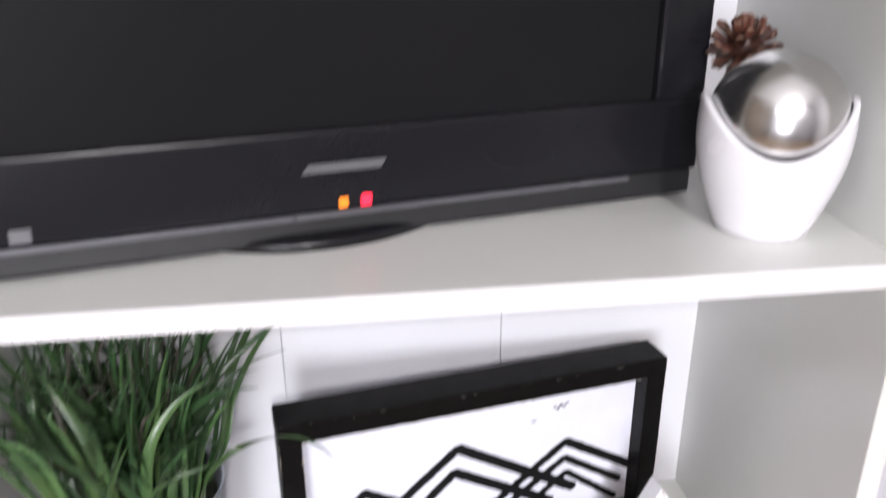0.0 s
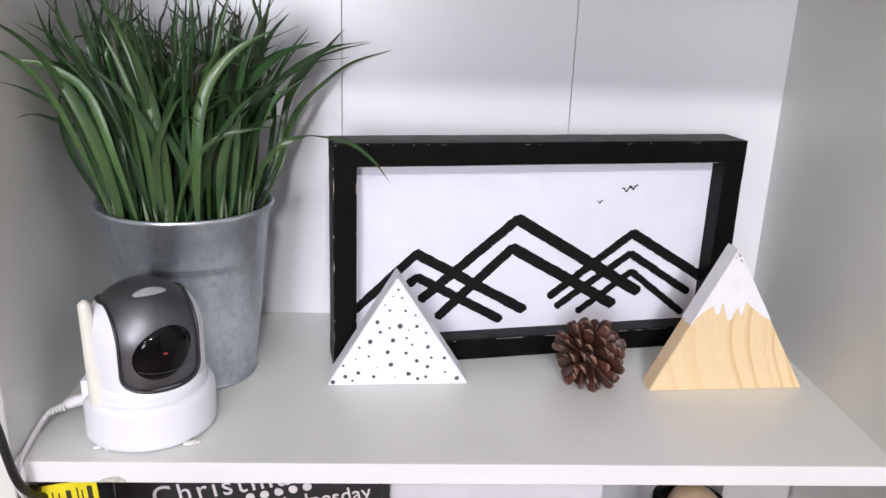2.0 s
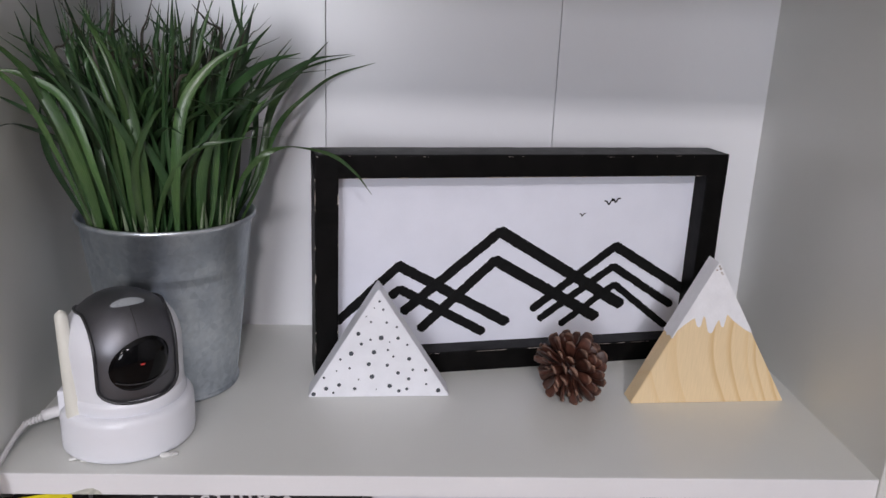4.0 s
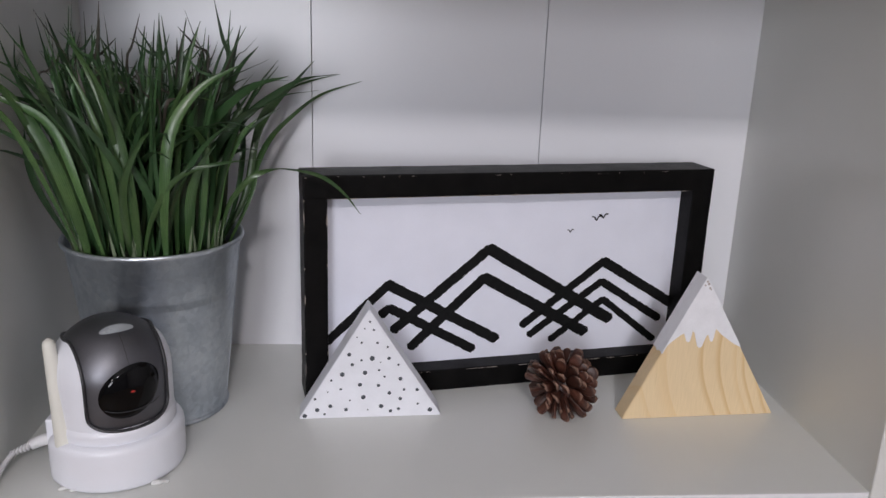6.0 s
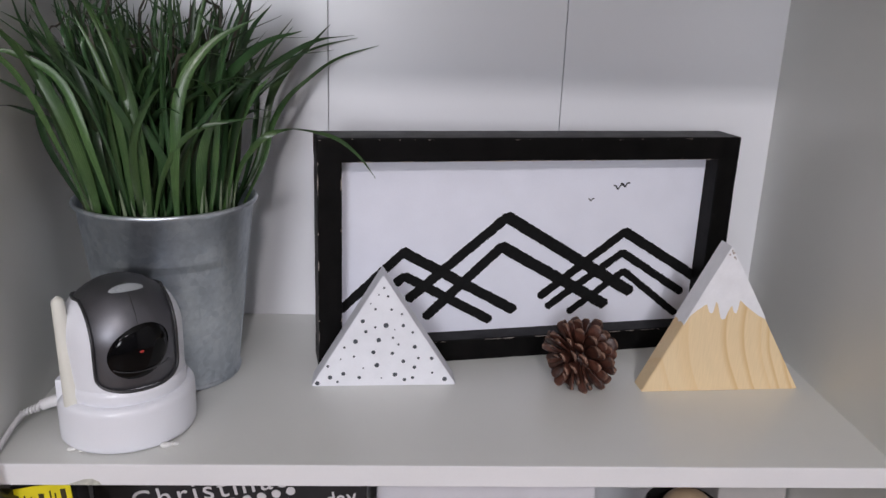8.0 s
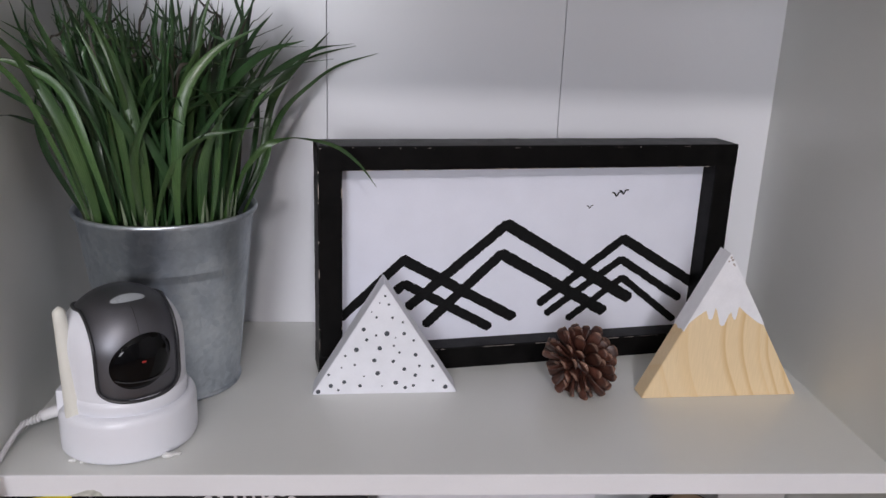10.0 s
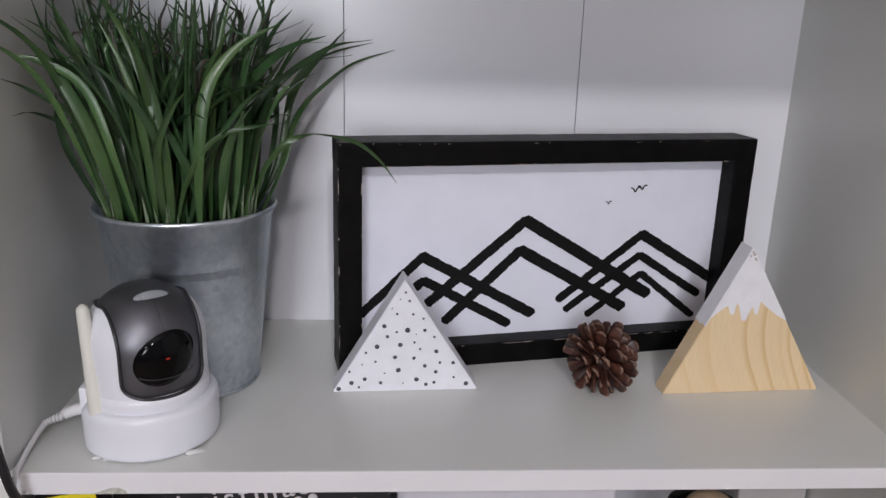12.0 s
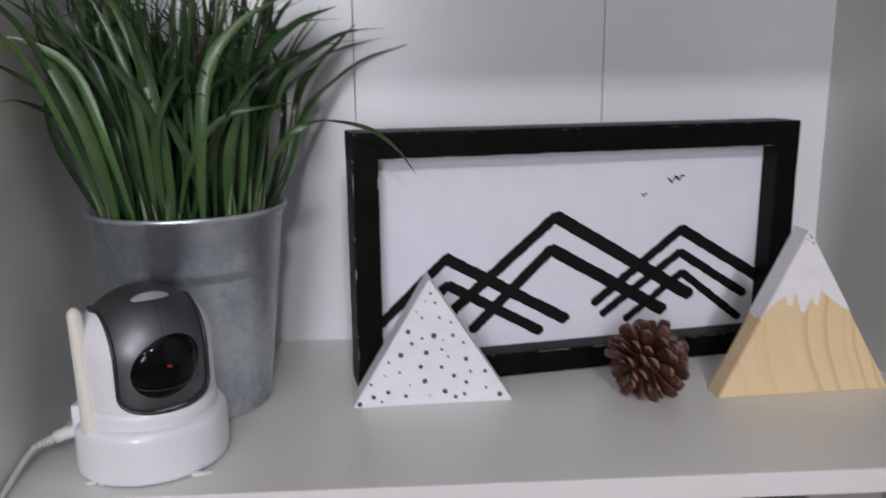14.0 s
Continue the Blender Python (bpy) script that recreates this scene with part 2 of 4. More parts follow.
tan_wood = material("tan_wood_ball", (0.52, 0.38, 0.25), 0.5, vary=0.1, scale=60)
clear_glass = glass("clear_glass")
outside_frame = material("window_frame_white", (0.78, 0.78, 0.77), 0.4, vary=0.02)


# ---- builders ----
def finish(bm, smooth=False):
    bmesh.ops.recalc_face_normals(bm, faces=bm.faces)
    for f in bm.faces:
        f.smooth = smooth
    return bm


def part(name, bm, mat, parent, label="", m=None):
    """Links a bmesh as one mesh object under a thing or a part."""
    me = bpy.data.meshes.new(name)
    bm.to_mesh(me)
    bm.free()
    for x in mat if isinstance(mat, (list, tuple)) else [mat]:
        me.materials.append(x)
    ob = new(name, me)
    ob.parent = parent
    if m is not None:
        ob.matrix_basis = m
    return tagged(ob, label)


def thing(name, m, label, category, group="", kind=""):
    ob = new(name)
    ob.empty_display_size = 0.02
    ob.matrix_world = m
    return tagged(ob, label, category, group, kind)


def setting(name, bm, mat, label):
    me = bpy.data.meshes.new(name)
    bm.to_mesh(me)
    bm.free()
    me.materials.append(mat)
    return tagged(new(name, me), label, kind="structure")


def box(x0, x1, y0, y1, z0, z1, bevel=0.0, seg=2):
    bm = bmesh.new()
    bmesh.ops.create_cube(bm, size=1)
    for v in bm.verts:
        v.co = Vector((x0 if v.co.x < 0 else x1, y0 if v.co.y < 0 else y1, z0 if v.co.z < 0 else z1))
    if bevel:
        bmesh.ops.bevel(bm, geom=bm.edges[:], offset=bevel, segments=seg, affect="EDGES", profile=0.6)
    return finish(bm)


def lathe(profile, steps=48, cap=True):
    """Turns (radius, height) pairs round z."""
    bm = bmesh.new()
    rings = []
    for r, z in profile:
        rings.append([bm.verts.new((r * math.cos(a), r * math.sin(a), z)) for a in (2 * math.pi * k / steps for k in range(steps))])
    for a, b in zip(rings, rings[1:]):
        for k in range(steps):
            bm.faces.new((a[k], a[(k + 1) % steps], b[(k + 1) % steps], b[k]))
    if cap:
        bm.faces.new(rings[0][::-1])
        bm.faces.new(rings[-1])
    return finish(bm, True)


def prism(points, y0, y1, bevel=0.0):
    """An outline in x and z, pulled from y0 to y1."""
    bm = bmesh.new()
    a = [bm.verts.new((x, y0, z)) for x, z in points]
    b = [bm.verts.new((x, y1, z)) for x, z in points]
    bm.faces.new(a)
    bm.faces.new(b[::-1])
    for k in range(len(points)):
        j = (k + 1) % len(points)
        bm.faces.new((a[k], b[k], b[j], a[j]))
    if bevel:
        bmesh.ops.bevel(bm, geom=bm.edges[:], offset=bevel, segments=2, affect="EDGES")
    return finish(bm)


def smooth_path(points, per=8):
    """Points along a smooth curve through the given ones."""
    p = [Vector(q) for q in points]
    p = [2 * p[0] - p[1]] + p + [2 * p[-1] - p[-2]]
    out = []
    for k in range(1, len(p) - 2):
        for s in range(per):
            t = s / per
            a, b, c, d = p[k - 1], p[k], p[k + 1], p[k + 2]
            out.append(0.5 * (2 * b + (c - a) * t + (2 * a - 5 * b + 4 * c - d) * t ** 2 + (3 * b - a - 3 * c + d) * t ** 3))
    return out + [p[-2]]


def tube(points, radius, sides=10, per=8):
    """A round cord through the points; radius is one number or a rule of the way along, 0 to 1."""
    path = smooth_path(points, per)
    bm = bmesh.new()
    rings, side = [], None
    for k, q in enumerate(path):
        d = (path[min(k + 1, len(path) - 1)] - path[max(k - 1, 0)]).normalized()
        side = (d.orthogonal() if side is None else side - d * side.dot(d)).normalized()
        up = d.cross(side)
        r = radius(k / (len(path) - 1)) if callable(radius) else radius
        rings.append([bm.verts.new(q + r * (math.cos(a) * side + math.sin(a) * up)) for a in (2 * math.pi * i / sides for i in range(sides))])
    for a, b in zip(rings, rings[1:]):
        for i in range(sides):
            bm.faces.new((a[i], a[(i + 1) % sides], b[(i + 1) % sides], b[i]))
    bm.faces.new(rings[0][::-1])
    bm.faces.new(rings[-1])
    return finish(bm, True)


def disc(x, z, r, y0, y1, sides=14, seed=0):
    pts = []
    for k in range(sides):
        a = 2 * math.pi * k / sides
        q = r * (1 + 0.12 * noise.noise(Vector((math.cos(a), math.sin(a), seed * 3.7))))
        pts.append((x + q * math.cos(a), z + q * math.sin(a)))
    return prism(pts, y0, y1)


def brush_stroke(x0, z0, x1, z1, w, seed, y0, y1, taper=0.0):
    """A brushed line with rough edges and blunt, ragged ends."""
    a, b = Vector((x0, z0)), Vector((x1, z1))
    d = (b - a).normalized()
    side = Vector((-d.y, d.x))
    n = max(6, int((b - a).length / 0.0018))
    left, right = [], []
    for k in range(n + 1):
        t = k / n
        q = a.lerp(b, t)
        h = w / 2 * (1 - taper * t)
        left.append(q + side * (h + 0.0008 * noise.noise(Vector((t * n * 1.1, seed, 0.3)))))
        right.append(q - side * (h + 0.0008 * noise.noise(Vector((t * n * 1.1, seed, 7.3)))))
    end = [b + d * w * 0.28 + side * w * 0.2, b + d * w * (0.2 + 0.2 * noise.noise(Vector((seed, 1.5, 0)))) - side * w * 0.12]
    start = [a - d * w * 0.25 - side * w * 0.2, a - d * w * 0.3 + side * w * 0.15]
    pts = left + end + right[::-1] + start
    return prism([(p.x, p.y) for p in pts], y0, y1)


def ball_patch(radius, centre_dir, half, rings=10, steps=40, squash=(1, 1, 1), up=(0, 0, 1), oval=1.0):
    """A cap of a ball round a direction; half is its half angle in degrees, oval stretches it sideways."""
    f = Vector(centre_dir).normalized()
    s = f.cross(Vector(up)).normalized()
    u = s.cross(f)
    bm = bmesh.new()
    top = bm.verts.new([f[i] * radius * squash[i] for i in range(3)])
    prev = None
    for r in range(1, rings + 1):
        ring = []
        for k in range(steps):
            a = 2 * math.pi * k / steps
            dx, dy = math.cos(a) * oval, math.sin(a)
            th = radians(half) * r / rings * math.hypot(dx, dy)
            ax = (s * dx + u * dy).normalized()
            v = f * math.cos(th) + ax * math.sin(th)
            ring.append(bm.verts.new([v[i] * radius * squash[i] for i in range(3)]))
        for k in range(steps):
            j = (k + 1) % steps
            bm.faces.new((top, ring[k], ring[j]) if prev is None else (prev[k], ring[k], ring[j], prev[j]))
        prev = ring
    return finish(bm, True)


def ball(radius, centre=(0, 0, 0), squash=(1, 1, 1), u=40, v=24):
    bm = bmesh.new()
    bmesh.ops.create_uvsphere(bm, u_segments=u, v_segments=v, radius=radius)
    for q in bm.verts:
        q.co = Vector((q.co.x * squash[0], q.co.y * squash[1], q.co.z * squash[2])) + Vector(centre)
    return finish(bm, True)


# ---- room ----
setting("floor", box(RX0, RX1, RY0, RY1, -0.10, -0.02), floor_wood, "brown oak floor under the bookcase")
setting("wall_north", box(RX0 - 0.1, RX1 + 0.1, RY1, RY1 + 0.1, -0.1, RZ), wall_paint, "pale painted wall behind the bookcase")
setting("wall_east", box(RX1, RX1 + 0.1, RY0, RY1, -0.1, RZ), white_bounce, "unseen side wall, white to bounce light at the shelves")
setting("ceiling", box(RX0 - 0.1, RX1 + 0.1, RY0 - 0.15, RY1 + 0.1, RZ, RZ + 0.1), ceiling_paint, "plain white ceiling")


def pierced(boxes):
    """Joins the pieces of wall round an opening."""
    bm = bmesh.new()
    for q in boxes:
        piece = box(*q)
        me = bpy.data.meshes.new("piece")
        piece.to_mesh(me)
        piece.free()
        bm.from_mesh(me)
        bpy.data.meshes.remove(me)
    return bm


Y0, Y1, X0, X1 = RY0 - 0.15, RY0, RX0 - 0.1, RX1 + 0.1
ZM = (WZ1 + VZ0) / 2
setting("wall_south", pierced(((X0, WX0, Y0, Y1, -0.1, ZM), (WX0, WX1, Y0, Y1, -0.1, WZ0), (WX0, WX1, Y0, Y1, WZ1, ZM), (WX1, X1, Y0, Y1, -0.1, ZM),
                               (X0, VX0, Y0, Y1, ZM, RZ), (VX0, VX1, Y0, Y1, ZM, VZ0), (VX0, VX1, Y0, Y1, VZ1, RZ), (VX1, UX0, Y0, Y1, ZM, RZ),
                               (UX0, UX1, Y0, Y1, ZM, VZ0), (UX0, UX1, Y0, Y1, VZ1, RZ), (UX1, X1, Y0, Y1, ZM, RZ))), wall_paint, "pale wall with a window opening and two added high ones")
setting("wall_west", box(RX0 - 0.1, RX0, RY0, RY1, -0.1, RZ), warm_bounce, "unseen side wall, dark brown for weak, warm bounce light")


def window(name, m, w, h, label):
    win = tagged(new(name), label, "window", kind="structure")
    win.matrix_world = m
    for x0, x1, z0, z1 in ((0, 0.05, 0, h), (w - 0.05, w, 0, h), (0.05, w - 0.05, 0, 0.05), (0.05, w - 0.05, h - 0.05, h)):
        part("window_frame", box(x0, x1, 0, 0.06, z0, z1, 0.004), outside_frame, win)
    pane = part("pane", box(0.05, w - 0.05, 0.028, 0.034, 0.05, h - 0.05), clear_glass, win)
    pane.visible_shadow = False
    part("window_sill", box(0.002, w - 0.002, 0.062, 0.2, 0.0, 0.02, 0.004), outside_frame, win)


window("window_1", pose(WX0, RY0 - 0.12, WZ0), WX1 - WX0, WZ1 - WZ0, "white framed window letting in daylight")
window("added_window_2", pose(VX0, RY0 - 0.12, VZ0), VX1 - VX0, VZ1 - VZ0, "unseen small high window, added as an opening for its lamp")
window("added_window_3", pose(UX0, RY0 - 0.12, VZ0), UX1 - UX0, VZ1 - VZ0, "unseen small high window, added as an opening for its lamp")
plank = bpy.data.meshes.new("plank")
bm = box(0.0015, 0.1485, 0, RY1 - RY0, -0.02, 0.0, 0.0015, 1)
bm.to_mesh(plank)
bm.free()
plank.materials.append(floor_wood)
for k in range(int((RX1 - RX0) / 0.15)):
    ob = new("plank", plank)
    ob.parent = bpy.data.objects["floor"]
    ob.location = (RX0 + 0.15 * k, RY0, 0)

# ---- bookcase ----
L, R, FRONT, BACK, T = -0.1035, 0.5165, 0.460, 0.733, 0.016
SH, UP, LOW, TOP = 0.800, 1.183, 0.44, 1.66           # tops of the shelves
case = thing("bookcase", pose(0, 0, 0), "white melamine bookcase with grooved back boards", "bookcase")
for x0, x1 in ((L - T, L), (R, R + T)):
    part("side_panel", box(x0, x1, FRONT - 0.002, BACK + 0.006, 0, TOP + T, 0.0008, 1), melamine, case)
for z in (0.07, LOW, SH, UP, TOP + T):
    part("shelf", box(L - 0.0005, R + 0.0005, FRONT + 0.0008, BACK - 0.0005, z - T, z, 0.0006), melamine, case)
    part("edge_strip", box(L + 0.0002, R - 0.0002, FRONT, FRONT + 0.0012, z - T + 0.0001, z - 0.0001, 0.0004, 1), edge_band, case)
part("plinth", box(L, R, FRONT + 0.03, FRONT + 0.046, 0, 0.07 - T, 0.001, 1), melamine, case)
for x0, x1 in ((L, 0.0978), (0.0984, 0.3127), (0.3133, R)):
    part("back_board", box(x0, x1, BACK, BACK + 0.005, 0.02, TOP, 0.0003, 1), back_white, case)
part("edge_patch", prism([(-0.053, SH - T + 0.0004), (-0.029, SH - T + 0.0004), (-0.0305, SH - T + 0.003), (-0.035, SH - T + 0.0052), (-0.040, SH - T + 0.0048), (-0.047, SH - T + 0.0022)], FRONT - 0.00006, FRONT + 0.0006),
     material("dull_edge_patch", (0.58, 0.58, 0.51), 0.7, vary=0.2, scale=300), case, "dull greenish grey patch on the shelf edge")

# ---- framed mountain picture ----
FW, FH, FD, BAR, SET = 0.3692, 0.1963, 0.037, 0.0197, 0.0200     # SET: how deep the panel sits
pic = thing("framed_picture", pose(0.1001, 0.6065, SH, 0, 0, 10.4), "black distressed wooden frame with brushed mountain outlines on white", "picture frame")


def rough_bar(x0, x1, z0, z1, seed):
    bm = box(x0, x1, 0.0 if z1 - z0 < 0.1 else 0.0001, FD, z0, z1, 0.0012, 2)
    long = max(x1 - x0, z1 - z0)
    axis = 0 if x1 - x0 > z1 - z0 else 2
    edges = [e for e in bm.edges if abs((e.verts[0].co - e.verts[1].co)[axis]) > long * 0.8]
    bmesh.ops.subdivide_edges(bm, edges=edges, cuts=40, use_grid_fill=True)
    for v in bm.verts:
        p = v.co * 90 + Vector((seed * 9.1, 0, 0))
        v.co += Vector((noise.noise(p), noise.noise(p + Vector((5, 0, 0))), noise.noise(p + Vector((0, 7, 0))))) * 0.00025
    return finish(bm)


for k, q in enumerate(((0, FW, FH - BAR, FH), (0, FW, 0, BAR), (0.0003, BAR, 0.001, FH - 0.001), (FW - BAR, FW - 0.0003, 0.001, FH - 0.001))):
    part("frame_bar", rough_bar(*q, k), black_paint, pic)
board = part("panel", box(BAR - 0.002, FW - BAR + 0.002, SET, SET + 0.004, BAR - 0.002, FH - BAR + 0.002), canvas, pic, "white painted panel")
STROKES = [
    (0.0205, 0.0455, 0.0742, 0.0951, 0.0080), (0.0737, 0.0954, 0.1759, 0.0372, 0.0095), (0.0680, 0.0675, 0.0755, 0.0735, 0.0080),
    (0.0755, 0.0735, 0.1534, 0.0290, 0.0085), (0.0793, 0.0525, 0.1650, 0.1240, 0.0088), (0.0951, 0.0351, 0.1616, 0.0973, 0.0088),
    (0.1650, 0.1240, 0.2881, 0.0498, 0.0108), (0.1616, 0.0973, 0.2639, 0.0382, 0.0104), (0.2002, 0.0492, 0.2772, 0.1074, 0.0078),
    (0.2078, 0.0391, 0.2769, 0.0877, 0.0070), (0.2293, 0.0328, 0.2799, 0.0698, 0.0066), (0.2772, 0.1074, 0.3535, 0.0611, 0.0094),
    (0.2769, 0.0877, 0.3401, 0.0471, 0.0076), (0.2799, 0.0698, 0.3368, 0.0256, 0.0068)]
for k, (x0, z0, x1, z1, w) in enumerate(STROKES):
    part("brush_stroke", brush_stroke(x0, z0, x1, z1, w, k * 1.37, SET - 0.0004 - 0.00003 * k, SET + 0.0002), ink, pic)
for k, (x, z, s) in enumerate(((0.2661, 0.1480, 0.0044), (0.2726, 0.1499, 0.0042), (0.2413, 0.1373, 0.0028))):
    part("bird", tube([(x - s, SET - 0.0004, z + s * 0.55), (x - s * 0.45, SET - 0.0004, z + s * 0.4), (x, SET - 0.0004, z - s * 0.25),
                       (x + s * 0.5, SET - 0.0004, z + s * 0.55), (x + s * 1.1, SET - 0.0004, z + s * 0.6)], 0.00062 if s > 0.003 else 0.00042, 6, 4), ink, pic)
rng = random.Random(4)
bm = bmesh.new()
for k in range(120):                                    # bare spots along the worn edges
    side = rng.choice((0, 0, 0, 0, 1, 1, 1, 1, 2, 3, 3))
    t, s, h = rng.random(), rng.choice((0.0008, 0.0014, 0.002, 0.003, 0.0075)) * rng.uniform(0.7, 1.2), rng.uniform(0.0002, 0.0006)
    if side < 2:
        c = Vector((BAR + t * (FW - 2 * BAR), -0.0005, FH - BAR + 0.0004 if side == 0 else BAR - 0.0006))
        e = (s, 0.0003, h * (1 if side == 0 else 0.55))
    elif side == 2:
        c, e = Vector((BAR - 0.0006 if rng.random() < 0.5 else 0.0006, -0.0005, BAR + t * (FH - 2 * BAR))), (h, 0.0003, s)
    else:
        c, e = Vector((t * FW, -0.0005, FH - rng.uniform(0.0006, 0.0022))), (s * 0.35, 0.0003, h * 0.7)
    vs = [bm.verts.new(c + Vector((dx * e[0] * rng.uniform(0.5, 1.2), dy * e[1], dz * e[2] * rng.uniform(0.5, 1.2)))) for dx, dy, dz in
          ((-1, 0, -0.4), (-0.2, -1, -1), (1, 0, -0.3), (0.8, 0, 0.6), (0, -1, 1), (-0.8, 0, 0.5))]
    bm.faces.new(vs)
tagged(part("paint_wear", finish(bm), chip_white, pic, "pale bare spots along the worn edges"), kind="stuff")

# ---- dotted white triangle ----
DW, DH, DD, DA = 0.1176, 0.0949, 0.0255, 0.0568
dot_block = thing("triangle_block", pose(0.0970, 0.5755, SH, 0, 0, 2.93), "white painted wooden triangle block with grey dots", "decoration")
part("block", prism([(0, 0), (DW, 0), (DA, DH)], 0, DD, 0.0009), block_white, dot_block)
LARGE = [(0.506, 0.557), (0.447, 0.195), (0.572, 0.105), (0.128, 0.084), (0.042, 0.015), (0.917, 0.058), (0.301, 0.413), (0.458, 0.425), (0.423, 0.314)]
MIDDLE = [(0.704, 0.361), (0.552, 0.303), (0.823, 0.254), (0.370, 0.502), (0.623, 0.555), (0.628, 0.229), (0.705, 0.172), (0.327, 0.081), (0.694, 0.075), (0.638, 0.056), (0.219, 0.118), (0.349, 0.595)]
SMALL = [(0.434, 0.703), (0.612, 0.658), (0.490, 0.891), (0.516, 0.817), (0.542, 0.699), (0.433, 0.541), (0.688, 0.493), (0.554, 0.446), (0.226, 0.359), (0.593, 0.384), (0.291, 0.276), (0.731, 0.257), (0.114, 0.188), (0.830, 0.119), (0.179, 0.043)]
TINY = [(0.455, 0.830), (0.402, 0.753), (0.565, 0.519), (0.201, 0.252), (0.354, 0.168), (0.478, 0.074)]
for rad, rows in ((0.00195, LARGE), (0.00150, MIDDLE), (0.00100, SMALL), (0.00060, TINY)):
    for k, (x, z) in enumerate(rows):
        r = rad * (1 + 0.2 * noise.noise(Vector((k * 1.7, rad * 900, 0))))
        part("dot", disc(min(max(x * DW, 0.0045), DW - 0.006), max(z * DH, 0.0030), r, -0.0002, 0.0005, 14, k), dot_ink, dot_block)

# ---- wooden mountain triangle ----
MW, MH, MD, MA = 0.1358, 0.1245, 0.0180, 0.0605
mount = thing("triangle_block", pose(0.3660, 0.5722, SH, 0, 0, 3.76), "natural pine triangle block with a white painted snow cap", "decoration")
part("block", prism([(0, 0), (MW, 0), (MA, MH)], 0, MD, 0.0007), pine, mount)


def edge_left(z):
    return MA * z / MH


def edge_right(z):
    return MW - (MW - MA) * z / MH


drips = [(edge_left(0.0590), 0.0590), (0.0310, 0.0645), (0.0377, 0.0708), (0.0440, 0.0757), (0.0462, 0.0768), (0.0474, 0.0735), (0.0488, 0.0698), (0.0505, 0.0688), (0.0521, 0.0698),
         (0.0528, 0.0745), (0.0534, 0.0788), (0.0552, 0.0768), (0.0572, 0.0705), (0.0590, 0.0648), (0.0608, 0.0634), (0.0630, 0.0642), (0.0643, 0.0690), (0.0660, 0.0738),
         (0.0675, 0.0752), (0.0688, 0.0715), (0.0702, 0.0690), (0.0718, 0.0686), (0.0726, 0.0725), (0.0731, 0.0780), (0.0738, 0.0800), (0.0790, 0.0750), (0.0850, 0.0706), (0.0910, 0.0664), (edge_right(0.0632), 0.0632)]
part("snow_cap", prism(drips + [(MA + 0.0006, MH - 0.0008), (MA - 0.0006, MH - 0.0008)], -0.0004, 0.0012), snow, mount, "white painted snow cap with drips")


def slope_skin(z0, z1, edge, sign):
    """Paint on a sloping side of the block."""
    bm = bmesh.new()
    nx, nz = sign * MH, MA if sign < 0 else MW - MA
    ln = math.hypot(nx, nz)
    off = Vector((nx / ln, 0, nz / ln))
    rows = []
    for k in range(7):
        y = -0.0003 + (MD + 0.0003) * k / 6
        zz = z0 + 0.0022 * noise.noise(Vector((k * 0.8, sign * 3.0, 0)))
        rows.append([Vector((edge(z), y, z)) + off * d for z, d in ((zz, 0.0005), (z1, 0.0005), (z1, -0.0006), (zz, -0.0006))])
    vs = [[bm.verts.new(p) for p in r] for r in rows]
    for a, b in zip(vs, vs[1:]):
        for i in range(4):
            bm.faces.new((a[i], a[(i + 1) % 4], b[(i + 1) % 4], b[i]))
    bm.faces.new(vs[0][::-1])
    bm.faces.new(vs[-1])
    return finish(bm)


part("snow_side", slope_skin(0.0595, MH, edge_left, -1), snow, mount, "white paint on the sloping side")
part("snow_side", slope_skin(0.0640, MH - 0.006, edge_right, 1), snow, mount, "white paint on the sloping side")
for k, (x, z, r) in enumerate(((MA + 0.0016, MH - 0.0050, 0.0011), (MA + 0.0004, MH - 0.0030, 0.0009), (MA - 0.0012, MH - 0.0062, 0.0008), (MA + 0.0030, MH - 0.0085, 0.0009), (MA + 0.0042, MH - 0.0098, 0.0006))):
    part("worn_spot", disc(x, z, r, -0.0007, 0.0003, 10, k), chip_white, mount, "bare wood showing through the paint")
for k, (y, ln) in enumerate(((0.0030, 0.0065), (0.0065, 0.0045), (0.0105, 0.0085), (0.0145, 0.0050))):
    bm = disc(0, -ln * 0.5, 0.0011, -0.0002, 0.0002, 10, k + 9)
    for v in bm.verts:
        v.co.z *= ln / 0.0045
    part("worn_spot", bm, pine, mount, "bare wood along the ridge", pose(MA + 0.0007, y, MH - 0.0012, 0, -math.degrees(math.atan2(MW - MA, MH)), 90))


# ---- pine cones ----
def cone_scale_mesh():
    """A woody scale that widens to a rounded, thickened lip."""
    bm = bmesh.new()
    rows = ((0.0, 0.0026, 0.0012), (0.40, 0.0036, 0.0011), (0.66, 0.0048, 0.0012), (0.80, 0.0051, 0.0014), (0.90, 0.0045, 0.0015), (0.95, 0.0037, 0.0013), (0.985, 0.0024, 0.0009), (1.0, 0.0012, 0.0005))
    prev = None
    for t, w, h in rows:
        x = 0.0185 * t
        lift = 0.0035 * t * t
        ring = [bm.verts.new((x, w * math.cos(a), lift + h * math.sin(a) - 0.0014 * math.cos(a) ** 2 * t)) for a in (2 * math.pi * k / 8 for k in range(8))]
        if prev:
            for k in range(8):
                f = bm.faces.new((prev[k], prev[(k + 1) % 8], ring[(k + 1) % 8], ring[k]))
                f.material_index = 1 if t > 0.96 else 0
        prev = ring
    f = bm.faces.new(prev)
    f.material_index = 1
    finish(bm, True)
    me = bpy.data.meshes.new("scale")
    bm.to_mesh(me)
    bm.free()
    me.materials.append(cone_brown)
    me.materials.append(cone_tip)
    return me


